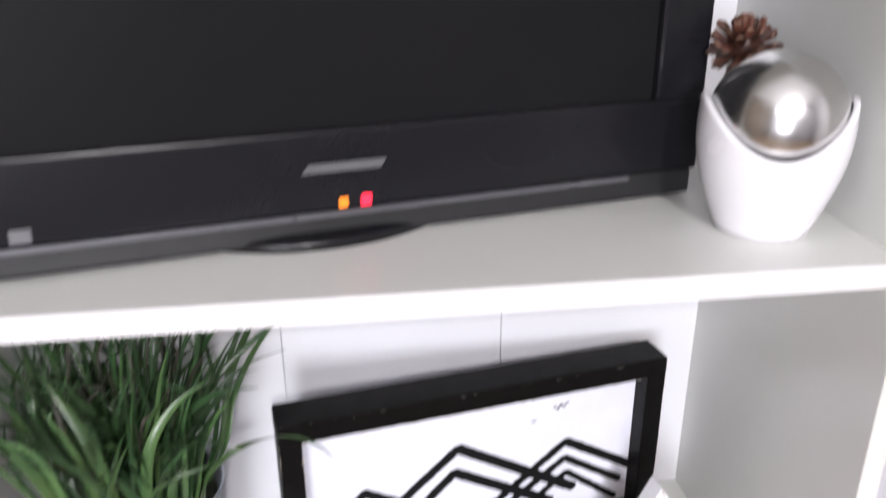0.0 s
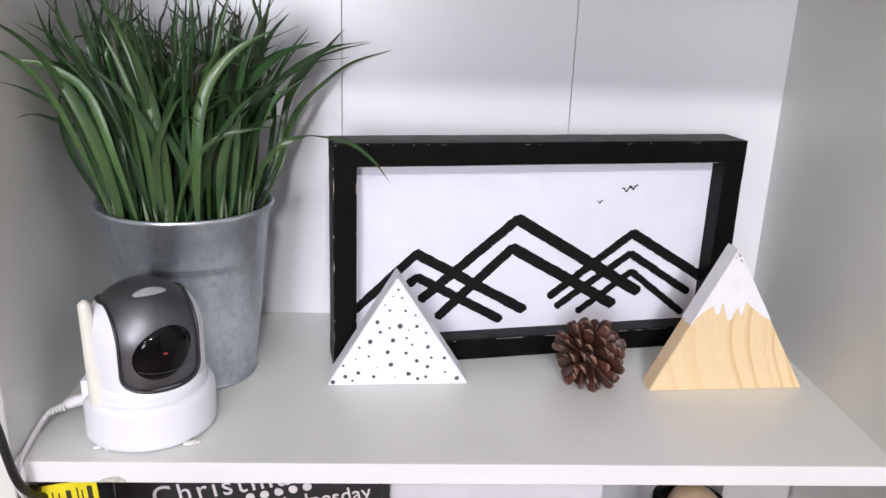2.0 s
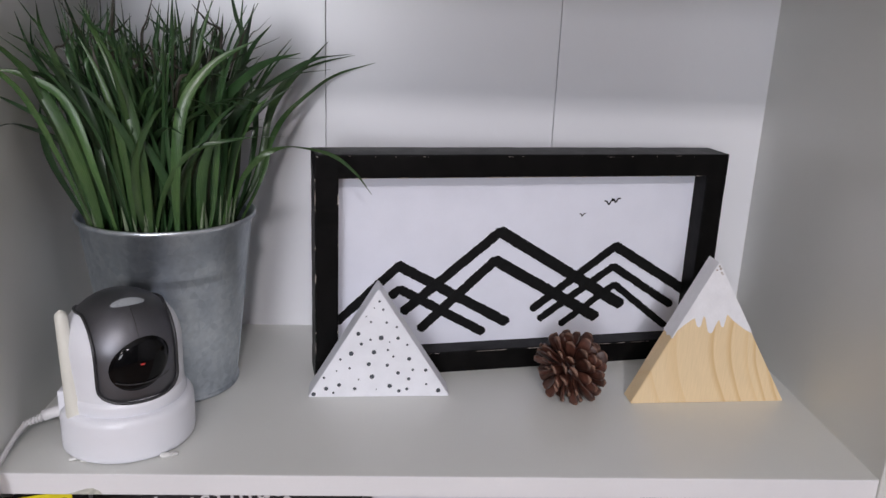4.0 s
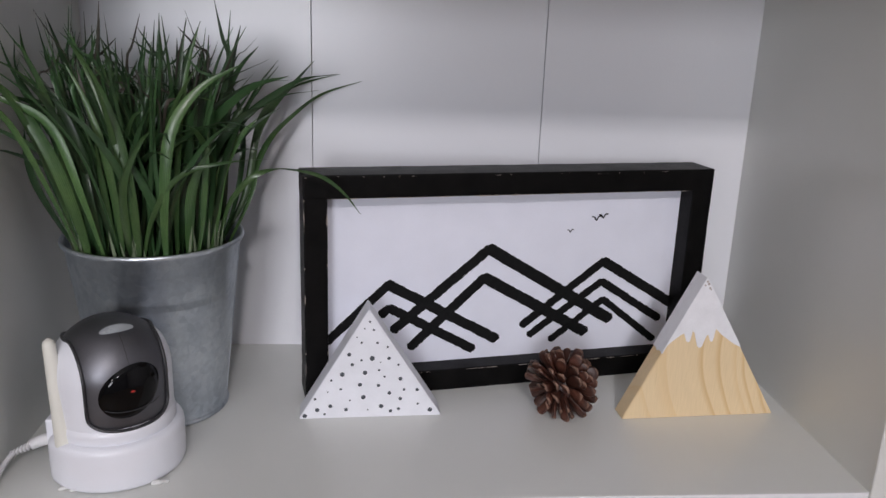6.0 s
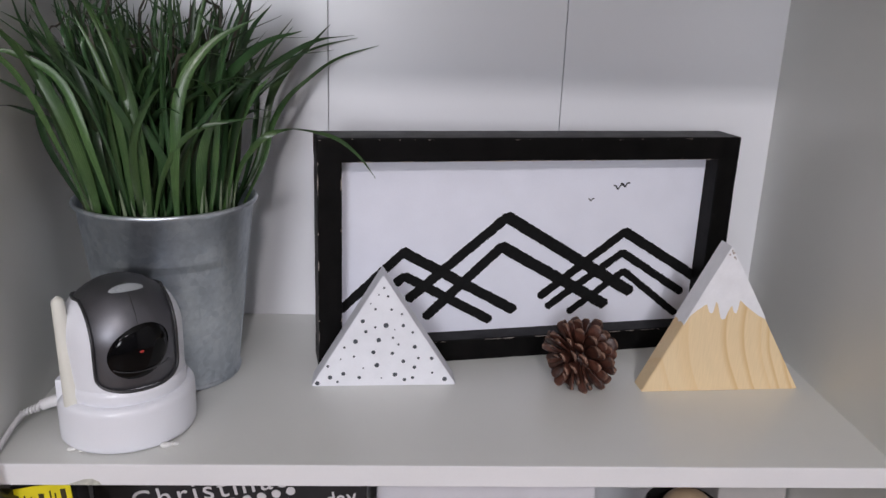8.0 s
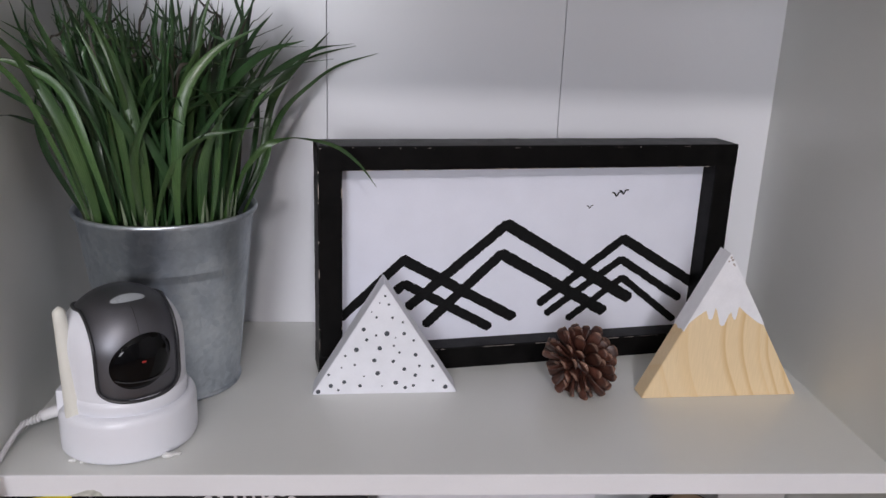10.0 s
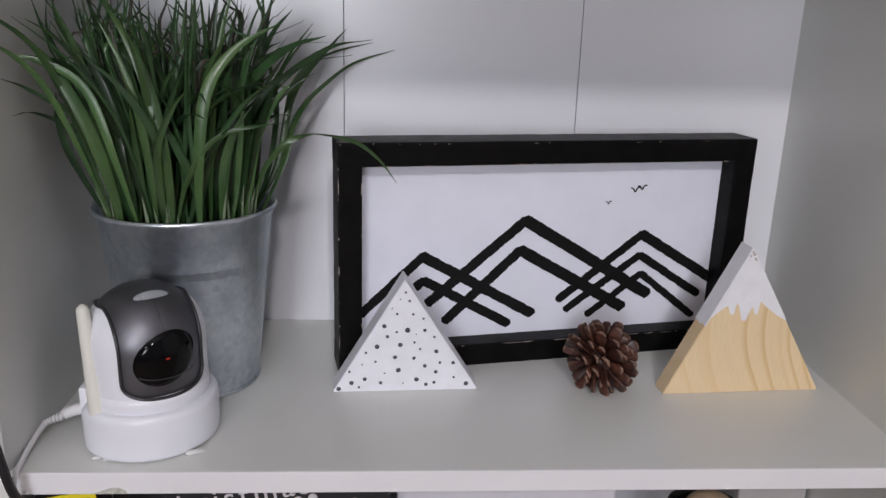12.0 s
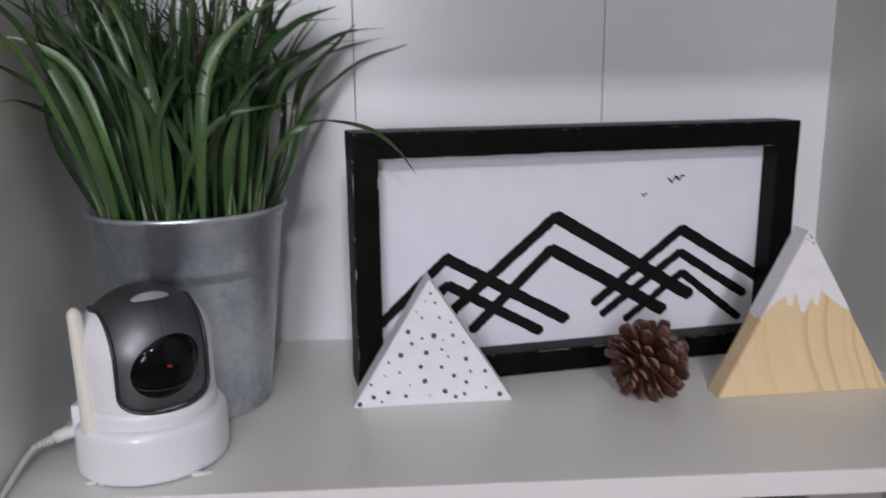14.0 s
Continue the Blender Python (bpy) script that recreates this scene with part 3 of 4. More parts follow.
SCALE = cone_scale_mesh()


def pine_cone(m, label, count=84, size=1.0, seed=1):
    """A squat open cone: scales in a spiral round a short axis; origin at its middle."""
    t = thing("pine_cone", m, label, "pine cone")
    part("core", ball(0.0135 * size, squash=(1, 1, 1.15), u=16, v=12), cone_brown, t)
    r = random.Random(seed)
    for k in range(count):
        f = (k + 0.5) / count
        rise = radians(-66 + 138 * f)
        az = k * 2.39996 + r.uniform(-0.12, 0.12)
        out = 0.0098 * math.sqrt(max(0.03, 1 - (2 * f - 0.92) ** 2))
        s = size * (0.86 + 0.24 * math.sin(math.pi * f)) * r.uniform(0.86, 1.14)
        base = Vector((math.cos(az) * out, math.sin(az) * out, -0.013 + 0.023 * f)) * size
        rot = Euler((r.uniform(-0.3, 0.3), -rise + r.uniform(-0.2, 0.2), az + r.uniform(-0.12, 0.12))).to_matrix().to_4x4()
        ob = new("scale", SCALE)
        ob.parent = t
        ob.matrix_basis = Matrix.Translation(base) @ rot @ Matrix.Diagonal((s, s * r.uniform(0.9, 1.1), s, 1))
    return t


pine_cone(pose(0.3186, 0.5895, SH + 0.0262, -70, 0, -60), "small open brown pine cone lying on the shelf", 104, 1.05, 5)

# ---- potted grass ----
PX, PY, PH = -0.0173, 0.6083, 0.1468
plant = thing("potted_grass", pose(PX, PY, SH), "artificial green grass in a galvanised metal pot", "potted plant")
pot = part("pot", lathe([(0.0005, 0.004), (0.047, 0.004), (0.0490, 0.0), (0.0500, 0.0015), (0.0505, 0.004), (0.0496, 0.0065), (0.0500, 0.008), (0.0664, PH - 0.004), (0.0680, PH - 0.0035),
                         (0.0688, PH - 0.0015), (0.0685, PH), (0.0668, PH), (0.0660, PH - 0.003), (0.0615, PH - 0.045), (0.0005, PH - 0.046)], 64), zinc, plant, "dull spangled galvanised pot")
part("rim", lathe([(0.0676, PH - 0.0028), (0.0692, PH - 0.0022), (0.0696, PH - 0.0006), (0.0690, PH + 0.0009), (0.0676, PH + 0.0010), (0.0668, PH - 0.0004)], 64, False), zinc, pot, "rolled rim")
part("base_ring", lathe([(0.0498, 0.0002), (0.0514, 0.0006), (0.0518, 0.0022), (0.0511, 0.0036), (0.0498, 0.0040)], 64, False), zinc, pot, "rolled foot")
part("seam", box(-0.0006, 0.0006, -0.0001, 0.0006, 0.012, PH - 0.006, 0.0002, 1), zinc, pot, m=pose(0.0502, 0.0, 0.0, 0, 6.6, 0) @ pose(0, 0, 0, 0, 0, 90))
part("filling", lathe([(0.0005, PH - 0.010), (0.03, PH - 0.008), (0.0625, PH - 0.016)], 32, False), moss, plant, "dark moss filling")


def blade(points, width, twist, seed, mats, fold=0.38):
    """A long folded blade through local points, widest low down and drawn out to a tip."""
    path = smooth_path(points, 5)
    n = len(path) - 1
    bm = bmesh.new()
    uv = bm.loops.layers.uv.new("UVMap")
    rows = []
    for k, q in enumerate(path):
        t = k / n
        d = (path[min(k + 1, n)] - path[max(k - 1, 0)]).normalized()
        ang = twist + 0.9 * (t - 0.3) * math.sin(seed)
        ref = Vector((math.cos(ang), math.sin(ang), 0))
        side = (ref - d * ref.dot(d)).normalized()
        up = d.cross(side)
        w = width * (0.30 + 0.70 * math.sin(min(t / 0.50, 1) * math.pi / 2)) * (1 - max(0, (t - 0.42) / 0.58) ** 1.6) + 0.00015
        rows.append((bm.verts.new(q - side * w + up * w * fold), bm.verts.new(q), bm.verts.new(q + side * w + up * w * fold)))
    for k, (a, b) in enumerate(zip(rows, rows[1:])):
        for i in range(2):
            f = bm.faces.new((a[i], a[i + 1], b[i + 1], b[i]))
            f.smooth = True
            for loop, (u, v) in zip(f.loops, ((i, k), (i + 1, k), (i + 1, k + 1), (i, k + 1))):
                loop[uv].uv = (u / 2, v / n)
    return part("blade", bm, mats, plant)


def stay(q):
    """Keeps a blade inside the bookcase compartment and clear of the picture."""
    f = min(1.0, max(0.0, (q[2] - 0.135) / 0.05))     # the tuft leans forward over the rim
    x = max(q[0] + 0.004 * f, L - PX + 0.003)
    y = min(q[1] - 0.016 * f, BACK - PY - 0.004)
    z = min(q[2], UP - T - SH - 0.004)
    if x > 0.10 and z < 0.205:
        y = min(y, -0.004)
    return (x, y, z)


rng = random.Random(11)
for k in range(225):
    az = rng.uniform(0, 2 * math.pi)
    rad = 0.057 * math.sqrt(rng.random())
    bx, by = rad * math.cos(az), rad * math.sin(az)
    out = az + rng.gauss(0, 0.9)
    lean = abs(rng.gauss(0.010, 0.012)) + 0.022 * (rad / 0.057) * rng.uniform(0.2, 1.3)
    h = rng.uniform(0.085, 0.162)
    curl = rng.choice((0.0, 0.0, 0.25, 0.5, 0.9, 1.3)) * rng.uniform(0.5, 1.0)
    side = rng.gauss(0, 0.006)
    dx, dy = math.cos(out), math.sin(out)
    sx, sy = -dy * side, dx * side
    z0 = PH - 0.018
    reach = lean * (1.3 + 1.1 * curl) + 0.012 * curl
    pts = [(bx * 0.93, by * 0.93, z0), (bx + dx * lean * 0.10 + sx, by + dy * lean * 0.10 + sy, z0 + h * 0.33),
           (bx + dx * lean * 0.42 + sx * 1.6, by + dy * lean * 0.42 + sy * 1.6, z0 + h * 0.68),
           (bx + dx * reach * 0.62 + sx, by + dy * reach * 0.62 + sy, z0 + h * (0.95 - 0.05 * curl)),
           (bx + dx * reach, by + dy * reach, z0 + h * (1.15 - 0.22 * curl))]
    pick = rng.random()
    mats = [leaf] if pick < 0.62 else [leaf_light]
    blade([stay(p) for p in pts], rng.uniform(0.0013, 0.0038), rng.uniform(-0.9, 0.9) + (math.pi if rng.random() < 0.5 else 0), rng.uniform(0, 6), mats)
# short pale stems whose colour stands in for the glints low in the tuft
for k in range(26):
    az = rng.uniform(-2.9, -0.25)
    bx, by, h = 0.059 * math.cos(az), 0.059 * math.sin(az), rng.uniform(0.016, 0.045)
    blade([stay(p) for p in ((bx * 0.96, by * 0.96, PH - 0.018), (bx, by, PH - 0.018 + h * 0.5), (bx * 1.03 + rng.gauss(0, 0.003), by * 1.03, PH - 0.018 + h))],
          rng.uniform(0.0006, 0.0012), rng.uniform(-0.8, 0.8), 1.0, [leaf_glint])
# fine sprigs at the top
for k in range(120):
    az, rad = rng.uniform(0, 2 * math.pi), 0.072 * math.sqrt(rng.random())
    bx, by, z0 = rad * math.cos(az), rad * math.sin(az), PH + rng.uniform(0.10, 0.135)
    out, ln = rng.uniform(0, 2 * math.pi), rng.uniform(0.03, 0.055)
    rise = rng.uniform(0.3, 1.0)
    pts = [(bx * 0.7, by * 0.7, z0 - 0.05)] + [(bx + math.cos(out) * ln * t * (1.1 - rise), by + math.sin(out) * ln * t * (1.1 - rise), z0 + ln * rise * t) for t in (0.1, 0.5, 1.0)]
    blade([stay(p) for p in pts], rng.uniform(0.0006, 0.0013), rng.uniform(-1, 1), rng.uniform(0, 6), [leaf_tip] if rng.random() < 0.2 else [leaf])
# the long blades that arch out of the tuft
for pts, w in ((((0.004, -0.053, 0.128), (0.011, -0.056, 0.163), (0.021, -0.063, 0.187), (0.033, -0.066, 0.205), (0.051, -0.066, 0.216), (0.076, -0.056, 0.220), (0.099, -0.041, 0.219)), 0.0019),
               (((0.050, -0.012, 0.130), (0.059, -0.016, 0.171), (0.068, -0.021, 0.189), (0.083, -0.024, 0.204), (0.100, -0.016, 0.208), (0.127, -0.004, 0.201), (0.146, 0.002, 0.186), (0.161, 0.002, 0.167)), 0.0023),
               (((0.052, 0.020, 0.130), (0.070, 0.034, 0.175), (0.073, 0.049, 0.198), (0.082, 0.069, 0.218), (0.096, 0.099, 0.232), (0.120, 0.127, 0.249), (0.157, 0.143, 0.261)), 0.0027),
               (((0.046, 0.022, 0.130), (0.064, 0.034, 0.175), (0.070, 0.054, 0.213), (0.074, 0.079, 0.236), (0.085, 0.109, 0.250), (0.105, 0.129, 0.259), (0.138, 0.143, 0.267)), 0.0024),
               (((0.044, 0.016, 0.130), (0.066, 0.034, 0.175), (0.074, 0.049, 0.223), (0.085, 0.079, 0.245), (0.098, 0.109, 0.260), (0.114, 0.139, 0.278)), 0.0030),
               (((-0.045, -0.030, 0.130), (-0.055, -0.045, 0.205), (-0.066, -0.070, 0.260), (-0.080, -0.095, 0.284), (-0.089, -0.125, 0.292)), 0.0024),
               (((-0.040, -0.040, 0.130), (-0.053, -0.055, 0.195), (-0.066, -0.075, 0.245), (-0.081, -0.095, 0.268), (-0.0885, -0.120, 0.272)), 0.0022),
               (((-0.020, -0.050, 0.130), (-0.030, -0.058, 0.190), (-0.045, -0.060, 0.240), (-0.070, -0.065, 0.258), (-0.088, -0.070, 0.262)), 0.0030),
               (((0.004, -0.056, 0.130), (0.005, -0.064, 0.190), (-0.002, -0.066, 0.240), (-0.016, -0.060, 0.275), (-0.034, -0.050, 0.300)), 0.0040),
               (((0.022, -0.054, 0.130), (0.026, -0.064, 0.190), (0.034, -0.066, 0.240), (0.052, -0.056, 0.268), (0.080, -0.044, 0.285)), 0.0040),
               (((-0.034, -0.046, 0.130), (-0.036, -0.054, 0.170), (-0.046, -0.058, 0.215), (-0.064, -0.060, 0.255), (-0.082, -0.060, 0.275)), 0.0042)):
    blade([stay(p) for p in pts], w, rng.uniform(-0.4, 0.4), 1.0, [leaf_light])

# ---- security camera ----
CX, CY = -0.0273, 0.5161
ipcam = thing("security_camera", pose(CX, CY, SH, 0, 0, 36), "white and gunmetal pan and tilt security camera with aerial", "security camera")
# local: -y is where the lens faces, x to the lens's left-hand side seen from the front
BR = 0.0470
TURN = Matrix.Rotation(radians(-36), 3, "Z")


def here(x, y, z):
    """A place in the room, seen from the camera's own axes."""
    return tuple(TURN @ Vector((x + 0.0300, y - 0.5190, z)))


bm = bmesh.new()
rings = []
for r, z in ((0.0440, 0.0010), (0.0458, 0.0014), (0.0466, 0.0030), (0.0469, 0.0060), (BR, 0.014), (0.0470, 0.0275), (0.0466, 0.0305), (0.0455, 0.0325), (0.0440, 0.0335), (0.0425, 0.0338), (0.0395, 0.0340)):
    ring = []
    for k in range(64):
        a = 2 * math.pi * k / 64
        p = TURN.inverted() @ Vector((r * math.cos(a), r * math.sin(a), 0))
        p.x = max(p.x, -0.0378 * r / BR)               # flat rear
        ring.append(bm.verts.new(TURN @ Vector((p.x, p.y, z))))
    rings.append(ring)
for a, b in zip(rings, rings[1:]):
    for k in range(64):
        bm.faces.new((a[k], a[(k + 1) % 64], b[(k + 1) % 64], b[k]))
bm.faces.new(rings[0][::-1])
bm.faces.new(rings[-1])
base = part("base", finish(bm, True), cam_white, ipcam)
part("turntable", lathe([(0.0408, 0.0335), (0.0413, 0.0345), (0.0414, 0.0400), (0.0408, 0.0436), (0.0387, 0.0446)], 48, False), cam_white, ipcam)
HZ, HR = 0.0738, 0.0394
dome = [(0.0368, 0.0405), (0.0387, 0.0425), (0.0393, 0.0480), (HR, 0.060), (HR, HZ)] + [(HR * math.cos(radians(d)), HZ + HR * math.sin(radians(d))) for d in range(6, 90, 6)] + [(0.0006, HZ + HR)]
head = part("head", lathe(dome, 64), cam_grey, ipcam, "gunmetal rounded head")


def cheek_edge(z):
    """Half width of the grey front at a height."""
    if z < 0.0575:
        t = max(0.0, (z - 0.0435) / 0.0140)
        return 0.0277 * max(0.0, 1 - (1 - t) ** 3) ** (1 / 3)
    return 0.0277


def cheek(sign, extra):
    """White side shell that wraps the head; returns its mesh and its front edge."""
    bm = bmesh.new()
    top = HZ + math.sqrt(HR ** 2 - 0.0277 ** 2) - 0.0002
    rows, rim, back = [], [], []
    for i in range(45):
        z = 0.0412 + (top - 0.0412) * (1 - math.cos(i / 44 * math.pi)) / 2
        rho = HR if z < HZ else math.sqrt(HR ** 2 - (z - HZ) ** 2)
        a1 = math.acos(min(1, cheek_edge(z) / rho))
        b1 = math.acos(min(1, (0.004 if z < HZ else 0.004 + 0.025 * ((z - HZ) / (top - HZ)) ** 2) / rho))
        row = []
        for k in range(15):
            a = -a1 + (a1 + b1) * k / 14
            row.append(bm.verts.new((sign * (rho + extra) * math.cos(a), (rho + extra) * math.sin(a), z)))
        rim.append(tuple(row[0].co))
        back.append(tuple(row[-1].co))
        rows.append(row)
    for a, b in zip(rows, rows[1:]):
        for k in range(14):
            bm.faces.new((a[k], a[k + 1], b[k + 1], b[k]))
    trim = [(0.0, -HR - extra * 0.6, 0.04345), (sign * 0.004, -math.sqrt((HR + extra * 0.6) ** 2 - 0.004 ** 2), 0.0435)]
    for i in range(1, 26):
        z = 0.0436 + (top - 0.0436) * (i / 25) ** 2.2
        rho = (HR if z < HZ else math.sqrt(HR ** 2 - (z - HZ) ** 2)) + extra * 0.6
        x = min(cheek_edge(z), rho)
        trim.append((sign * x, -math.sqrt(rho ** 2 - x ** 2), z))
    return finish(bm, True), trim + back[-2:-14:-3]


def front_oval(zc, hw, hh, lift, bulge, rings=9, steps=44):
    """An oval that follows the front of the head."""
    bm = bmesh.new()
    prev = [bm.verts.new((0, -(HR + lift + bulge), zc))]
    for r in range(1, rings + 1):
        t = r / rings
        ring = []
        for k in range(steps):
            a = 2 * math.pi * k / steps
            z = zc + hh * t * math.sin(a) + 0.16 * hw * t * math.cos(a)
            rho = (HR if z < HZ else math.sqrt(HR ** 2 - (z - HZ) ** 2)) + (lift + bulge * (1 - t * t) if r < rings else -0.0004)
            az = hw * t * math.cos(a) / HR
            ring.append(bm.verts.new((rho * math.sin(az), -rho * math.cos(az), z)))
        for k in range(steps):
            j = (k + 1) % steps
            bm.faces.new((prev[0], ring[k], ring[j]) if r == 1 else (prev[k], ring[k], ring[j], prev[j]))
        prev = ring
    return finish(bm, True)


part("lens_cover", front_oval(0.0706, 0.0225, 0.0186, 0.0007, 0.0022), lens_black, head, "glossy black oval lens cover")
part("lens_step", tube([(0.0195 * math.cos(a) , -(HR + 0.0024) * math.cos(0.0195 * math.cos(a) / HR) - 0.0001, 0.0622 - 0.0045 * math.sin(a)) for a in (radians(d) for d in range(20, 161, 20))], 0.0004, 6, 3), cam_trim, head)
part("infrared_lamp", ball(0.0010, (-0.0004, -HR - 0.0027, 0.0718), (1.7, 0.5, 0.8), 12, 8), red_lens, head, "faint red lamp behind the lens cover")
part("sensor_window", ball_patch(HR + 0.0006, (0.0, -0.45, 0.89), 5.4, 5, 28, (1.0, 1.0, 1.0), up=(0, 1, 0), oval=3.1), sensor_pale, head, "milky sensor window", pose(0, 0, HZ))
part("seam_line", tube([(0.0, -math.cos(a) * (HR + 0.0001), HZ + math.sin(a) * (HR + 0.0001)) for a in (radians(d) for d in (22, 34, 44, 56))], 0.00022, 6, 4), cam_trim, head)
for sign in (-1, 1):
    shell, rim = cheek(sign, 0.0012)
    arm = part("yoke", shell, cam_white, ipcam)
    part("trim", tube(rim, 0.0012, 8, 2), cam_trim, arm, "dark trim line")
part("aerial", tube([here(-0.0545, 0.4875, 0.030), here(-0.0570, 0.4895, 0.06), here(-0.0612, 0.4945, 0.1060)], lambda t: (0.0064 - 0.0022 * t) * math.sqrt(max(0.04, 1 - max(0.0, (t - 0.95) / 0.05) ** 2)), 16, 24), cam_cream, ipcam, "cream coloured tapering aerial")
part("hinge", box(-0.004, 0.004, -0.010, 0.010, 0.012, 0.040, 0.0012), cam_white, ipcam, "", pose(*here(-0.0700, 0.5150, 0.0), 0, 0, -36))
for x, y, size in ((0.0060, 0.4860, 0.0032), (0.0100, 0.4882, 0.0026), (-0.0560, 0.4805, 0.0024), (-0.0490, 0.4785, 0.0018)):
    bm = ball(size, (0, 0, size * 0.42), (1.5, 0.8, 0.55), 16, 10)
    for v in bm.verts:
        v.co *= 1 + 0.25 * noise.noise(v.co * 500 + Vector((x * 900, 0, 0)))
        v.co.z = max(v.co.z, 0.0002)
    part("foot_putty", bm, putty, ipcam, "blob of clear putty", pose(*here(x, y, 0.0), 0, 0, -20))
# plug and lead
lead = thing("power_lead", pose(0.0027, -0.0029, SH), "thin white power lead with ribbed plug", "cable")
part("plug", tube([(-0.0735, 0.5200, 0.0185), (-0.0830, 0.5190, 0.0165), (-0.0905, 0.5170, 0.0140)], lambda t: 0.0046 - 0.0006 * t, 12, 5), cable_white, lead)
for k in range(6):
    part("rib", ball(0.0036 - 0.0002 * k, (-0.0918 - 0.0019 * k, 0.5160 - 0.0014 * k, 0.0134 - 0.0004 * k), (0.32, 0.95, 1), 12, 8), cable_white, lead)
part("cord", tube([(-0.0905, 0.5170, 0.0140), (-0.1005, 0.5090, 0.0110), (-0.1030, 0.4920, 0.0060), (-0.1020, 0.4740, 0.0032), (-0.1000, 0.4600, 0.0026), (-0.0985, 0.4520, -0.0030),
                   (-0.0990, 0.4525, -0.0150), (-0.1000, 0.4610, -0.0280)], 0.0018, 10), cable_white, lead)

# ---- extension cord beside the bookcase ----
EX, EY, EZ = -0.0962, 0.4850, 0.7457
ext = thing("extension_cord", pose(EX + 0.0038, EY - 0.0010, EZ), "black extension cord end with a bright yellow label", "extension cord")
part("cord", tube([(x - EX, y - EY, z - EZ) for x, y, z in ((-0.150, 0.434, 1.180), (-0.134, 0.437, 1.060), (-0.1205, 0.4405, 0.944), (-0.1130, 0.4410, 0.885), (-0.1040, 0.4415, 0.838),
                                                          (-0.0990, 0.4460, 0.797), (-0.0965, 0.4600, 0.775), (-0.0930, 0.4760, 0.762))], 0.0030, 12), cable_black, ext)
part("socket", box(-0.004, 0.042, -0.0135, 0.010, -0.030, 0.0270, 0.004), cable_black, ext, "black moulded socket block", pose(0, 0, 0, 0, -4, 0))
label = part("yellow_label", prism([(-0.0, -0.026), (0.0400, -0.026), (0.0400, 0.0262), (0.030, 0.0268), (0.015, 0.0258), (0.0, 0.0238)], -0.0150, -0.0143), tag_yellow, ext, "yellow warning label", pose(0.0005, 0, 0.0045, 0, -4, 0))
for x0, x1, z0, z1 in ((0.018, 0.0215, 0.006, 0.020), (0.033, 0.0365, 0.002, 0.023), (0.008, 0.0090, 0.002, 0.019), (0.0125, 0.0134, 0.004, 0.018), (0.0255, 0.0265, 0.002, 0.022), (0.0288, 0.0297, 0.004, 0.020)):
    part("print_bar", box(x0, x1, -0.0153, -0.0149, z0, z1), tag_black, label)
part("lead_plug", box(-0.009, 0.001, -0.028, -0.014, 0.016, 0.030, 0.002), tag_black, ext)
part("plug_label", box(-0.0080, -0.0005, -0.0292, -0.0278, 0.0165, 0.0260, 0.0004, 1), tag_yellow, ext)

# ---- television on the upper shelf ----
TVW, TVH, YAW = 0.544, 0.345, 12.2
tv = thing("television", pose(-0.0960, 0.4900, UP, 0, 0, YAW), "black flat screen television with lit standby lamps", "television")
part("housing", box(0.004, TVW - 0.004, 0.012, 0.055, 0.014, TVH - 0.004, 0.008), tv_matt, tv)
part("bezel", box(0, TVW, 0.0, 0.016, 0.0225, 0.078, 0.003), tv_black, tv, "glossy lower bezel")
part("bezel", box(0, TVW, 0.0, 0.016, TVH - 0.028, TVH, 0.003), tv_black, tv)
part("bezel", box(0, 0.028, 0.0, 0.016, 0.078, TVH - 0.028, 0.003), tv_black, tv)
part("bezel", box(TVW - 0.042, TVW, 0.0, 0.016, 0.078, TVH - 0.028, 0.003), tv_black, tv)
part("screen", box(0.028, TVW - 0.042, 0.006, 0.012, 0.078, TVH - 0.028), tv_screen, tv, "dark switched-off screen")
# The lip's grey stands in for light caught along the bezel edge.
part("lip", box(0.018, TVW - 0.060, -0.0025, 0.012, 0.0195, 0.0230, 0.001), tv_lip, tv, "lower lip, grey for the lit line along the bezel")
part("under_edge", box(0.006, TVW - 0.002, 0.003, 0.05, 0.0025, 0.0220, 0.003), tv_matt, tv)
part("logo", prism([(0.241, 0.0500), (0.246, 0.0560), (0.298, 0.0560), (0.294, 0.0500)], -0.0006, 0.001), logo_grey, tv, "small silver maker's mark")
part("lamp", box(0.2645, 0.2710, -0.0008, 0.002, 0.0245, 0.0320, 0.0006, 1), led_orange, tv, "orange standby lamp")
part("lamp", box(0.2795, 0.2870, -0.0008, 0.002, 0.0245, 0.0325, 0.0006, 1), led_red, tv, "red standby lamp")
for x in (0.050, 0.068):
    part("badge", box(x, x + 0.012, -0.0006, 0.001, 0.0260, 0.0345), logo_grey, tv, "small pale badge")
part("stand", lathe([(0.0005, 0.0), (1.0, 0.0), (1.0, 0.5), (0.97, 0.8), (0.85, 1.0), (0.0005, 1.0)], 48), tv_black, tv, "oval glossy stand", pose(0.2585, 0.050, 0) @ Matrix.Diagonal((0.092, 0.060, 0.009, 1)))
part("neck", box(0.232, 0.313, 0.030, 0.055, 0.008, 0.030, 0.003), tv_black, tv)

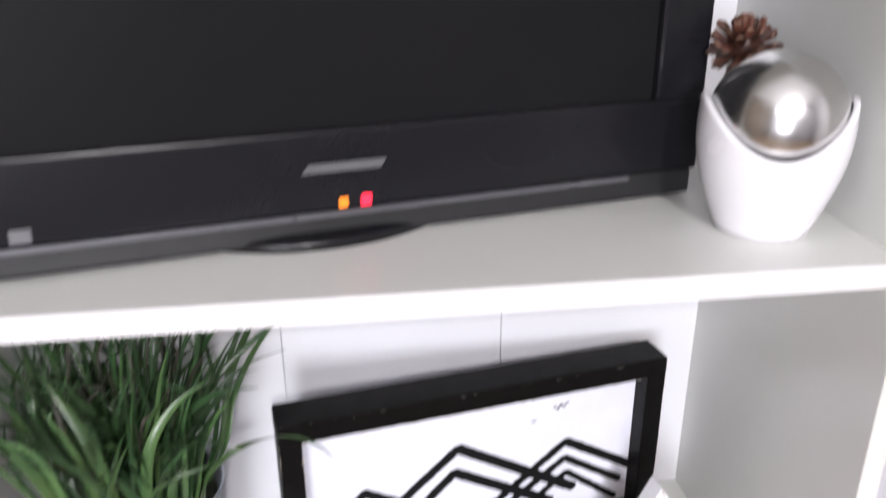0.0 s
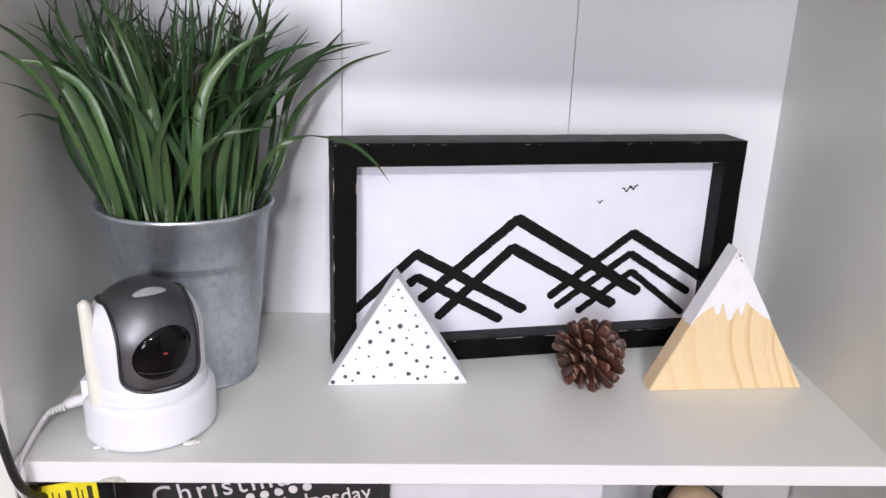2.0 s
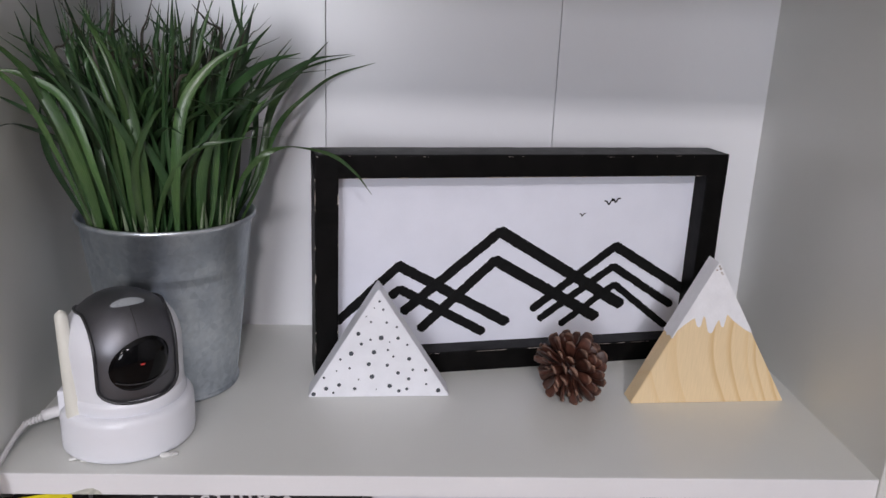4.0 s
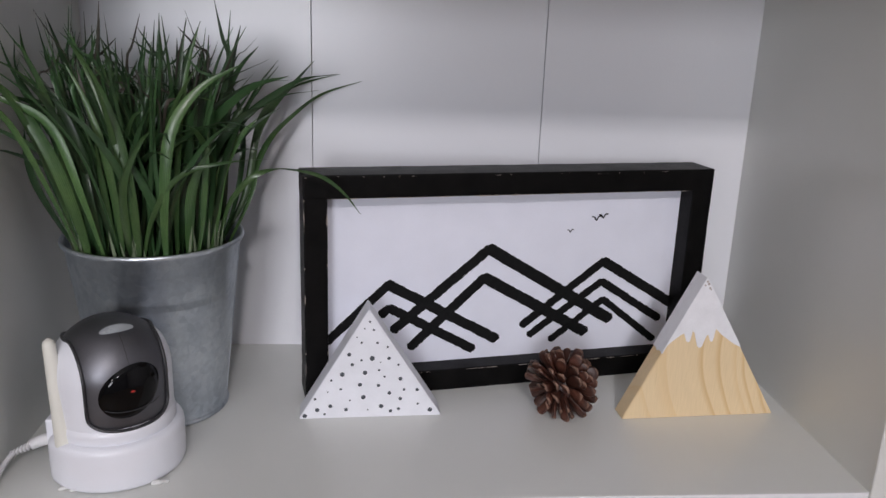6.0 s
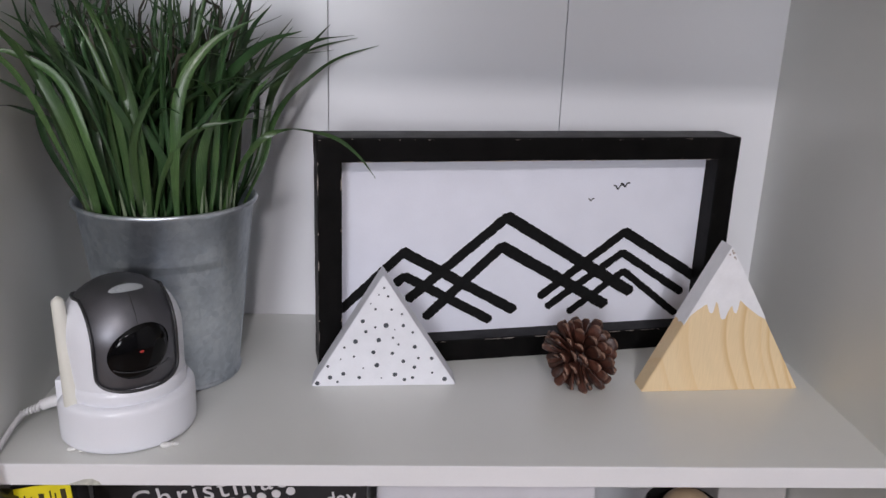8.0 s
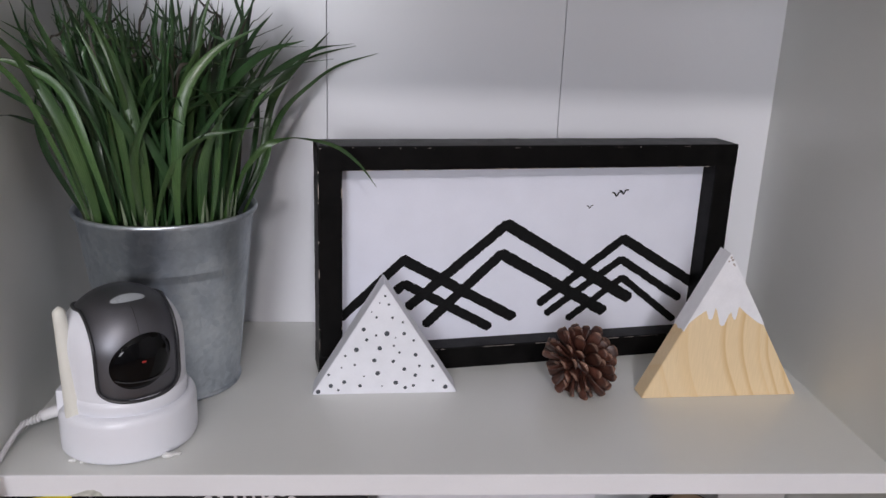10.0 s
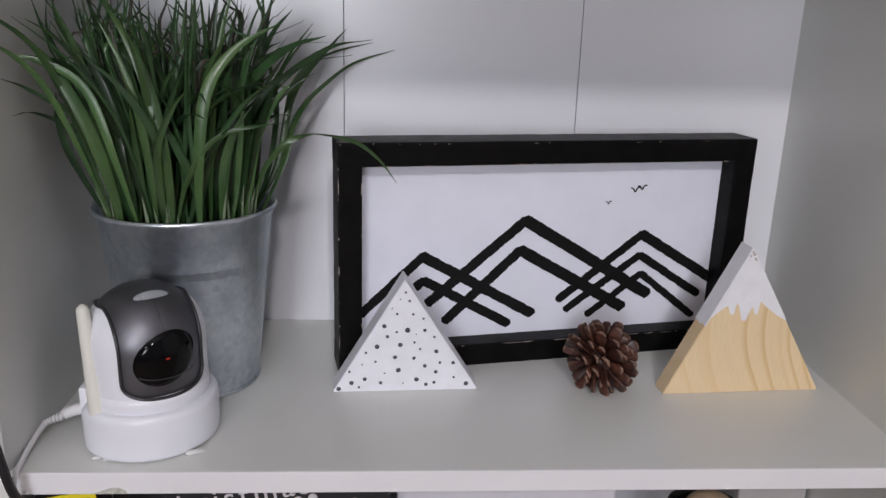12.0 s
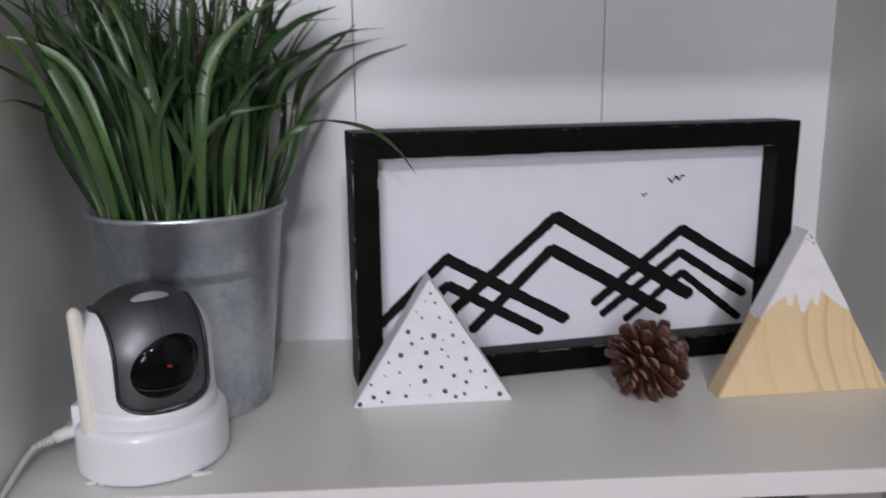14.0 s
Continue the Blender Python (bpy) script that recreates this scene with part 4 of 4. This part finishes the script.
# ---- ceramic bowl with a silver ball ----
egg = thing("ceramic_bowl", pose(0.4550, 0.5360, UP), "white glazed ceramic bowl with a scalloped broken-egg rim", "bowl")
ER = 0.0500
bm = bmesh.new()
cols, rows_n = 64, 22
grid = []
for i in range(rows_n + 1):
    row = []
    for k in range(cols):
        a = 2 * math.pi * k / cols
        topz = 0.060 + 0.033 * abs(math.sin(a + 1.92)) ** 2
        z = topz * i / rows_n
        f = z / 0.125
        r = 0.031 + (ER - 0.031) * math.sin(min(f * 1.75, 1.0) * math.pi / 2) if f < 0.57 else ER * math.sqrt(max(0.05, 1 - ((f - 0.57) / 0.75) ** 2))
        row.append((r, a, z))
    grid.append(row)
outer = [[bm.verts.new((r * math.cos(a), r * math.sin(a), z)) for r, a, z in row] for row in grid]
inner = [[bm.verts.new(((r - 0.004) * math.cos(a), (r - 0.004) * math.sin(a), max(z - 0.0005, 0.005))) for r, a, z in row] for row in grid]
for sh in (outer, inner):
    for a, b in zip(sh, sh[1:]):
        for k in range(cols):
            bm.faces.new((a[k], a[(k + 1) % cols], b[(k + 1) % cols], b[k]))
for k in range(cols):
    bm.faces.new((outer[-1][k], outer[-1][(k + 1) % cols], inner[-1][(k + 1) % cols], inner[-1][k]))
bm.faces.new(outer[0][::-1])
bm.faces.new(inner[0])
part("bowl", finish(bm, True), ceramic, egg)
silver_ball = thing("silver_ball", pose(0.4550, 0.5345, UP + 0.0780), "large brushed silver ball resting in the ceramic bowl", "ornament")
part("ball", ball(0.0445, (0, 0, 0), (1, 1, 1), 56, 36), silver, silver_ball)
pine_cone(pose(0.4560, 0.5960, UP + 0.1160, 10, -15, 0), "brown pine cone tucked behind the silver ball", 60, 0.85, 8)

# ---- lower shelf ----
SX0, SX1, SY = -0.0753, 0.1431, 0.5545
sign = thing("chalkboard_sign", pose(SX0, SY, LOW), "black chalkboard calendar sign with white lettering", "sign")
SHT = 0.318
part("board", box(0, SX1 - SX0, 0, 0.012, 0, SHT, 0.0015), sign_black, sign)


def lettering(text, size, m, parent, mat, spread):
    cu = bpy.data.curves.new("lettering", "FONT")
    cu.body, cu.size, cu.extrude, cu.space_character = text, size, 0.0003, spread
    tmp = bpy.data.objects.new("lettering", cu)
    scene.collection.objects.link(tmp)
    me = bpy.data.meshes.new_from_object(tmp.evaluated_get(bpy.context.evaluated_depsgraph_get()))
    bpy.data.objects.remove(tmp)
    me.materials.clear()
    me.materials.append(mat)
    ob = new("lettering", me)
    ob.parent, ob.matrix_basis = parent, m
    return ob


lettering("Christmas", 0.0255, pose(0.031, -0.0006, 0.2580, 90, -11, 0), sign, sign_white, 1.22)
lettering("Wednesday", 0.0190, pose(0.122, -0.0006, 0.2515, 90, -10, 0), sign, sign_white, 1.0)
for k in range(5):
    part("white_dot", disc(0.110 + 0.0118 * k, 0.2670 + 0.0026 * k, 0.0037, -0.0006, 0.0005, 16, k), sign_white, sign)
card = thing("white_box", pose(0.150, 0.60, LOW), "plain white card box on the lower shelf", "box")
part("carton", box(0, 0.195, 0, 0.10, 0, 0.30, 0.002), box_white, card)
part("lid", box(-0.001, 0.196, -0.001, 0.101, 0.27, 0.302, 0.002), box_white, card)
jar = thing("glass_jar", pose(0.4058, 0.550, LOW), "clear glass jar with a bright metal rim", "jar")
part("jar", lathe([(0.0005, 0.0), (0.034, 0.0), (0.037, 0.004), (0.037, 0.235), (0.031, 0.250), (0.031, 0.262), (0.029, 0.262), (0.029, 0.249), (0.035, 0.233), (0.035, 0.006), (0.0005, 0.004)], 40), clear_glass, jar)
part("rim", lathe([(0.0312, 0.256), (0.0325, 0.258), (0.0325, 0.266), (0.0312, 0.268)], 40, False), silver, jar, "bright metal rim")
knob = thing("wooden_ball", pose(0.4058, 0.550, LOW + 0.262), "tan wooden ball set on the glass jar", "ornament")
part("ball", ball(0.0220, (0.004, 0, 0.0010), (1, 1, 0.8), 32, 20), tan_wood, knob)
grey = thing("grey_box", pose(0.452, 0.59, LOW), "plain grey card box against the side panel", "box")
part("carton", box(0, 0.062, 0, 0.12, 0, 0.305, 0.002), box_grey, grey)
part("lid", box(-0.001, 0.063, -0.001, 0.121, 0.275, 0.307, 0.002), box_grey, grey)
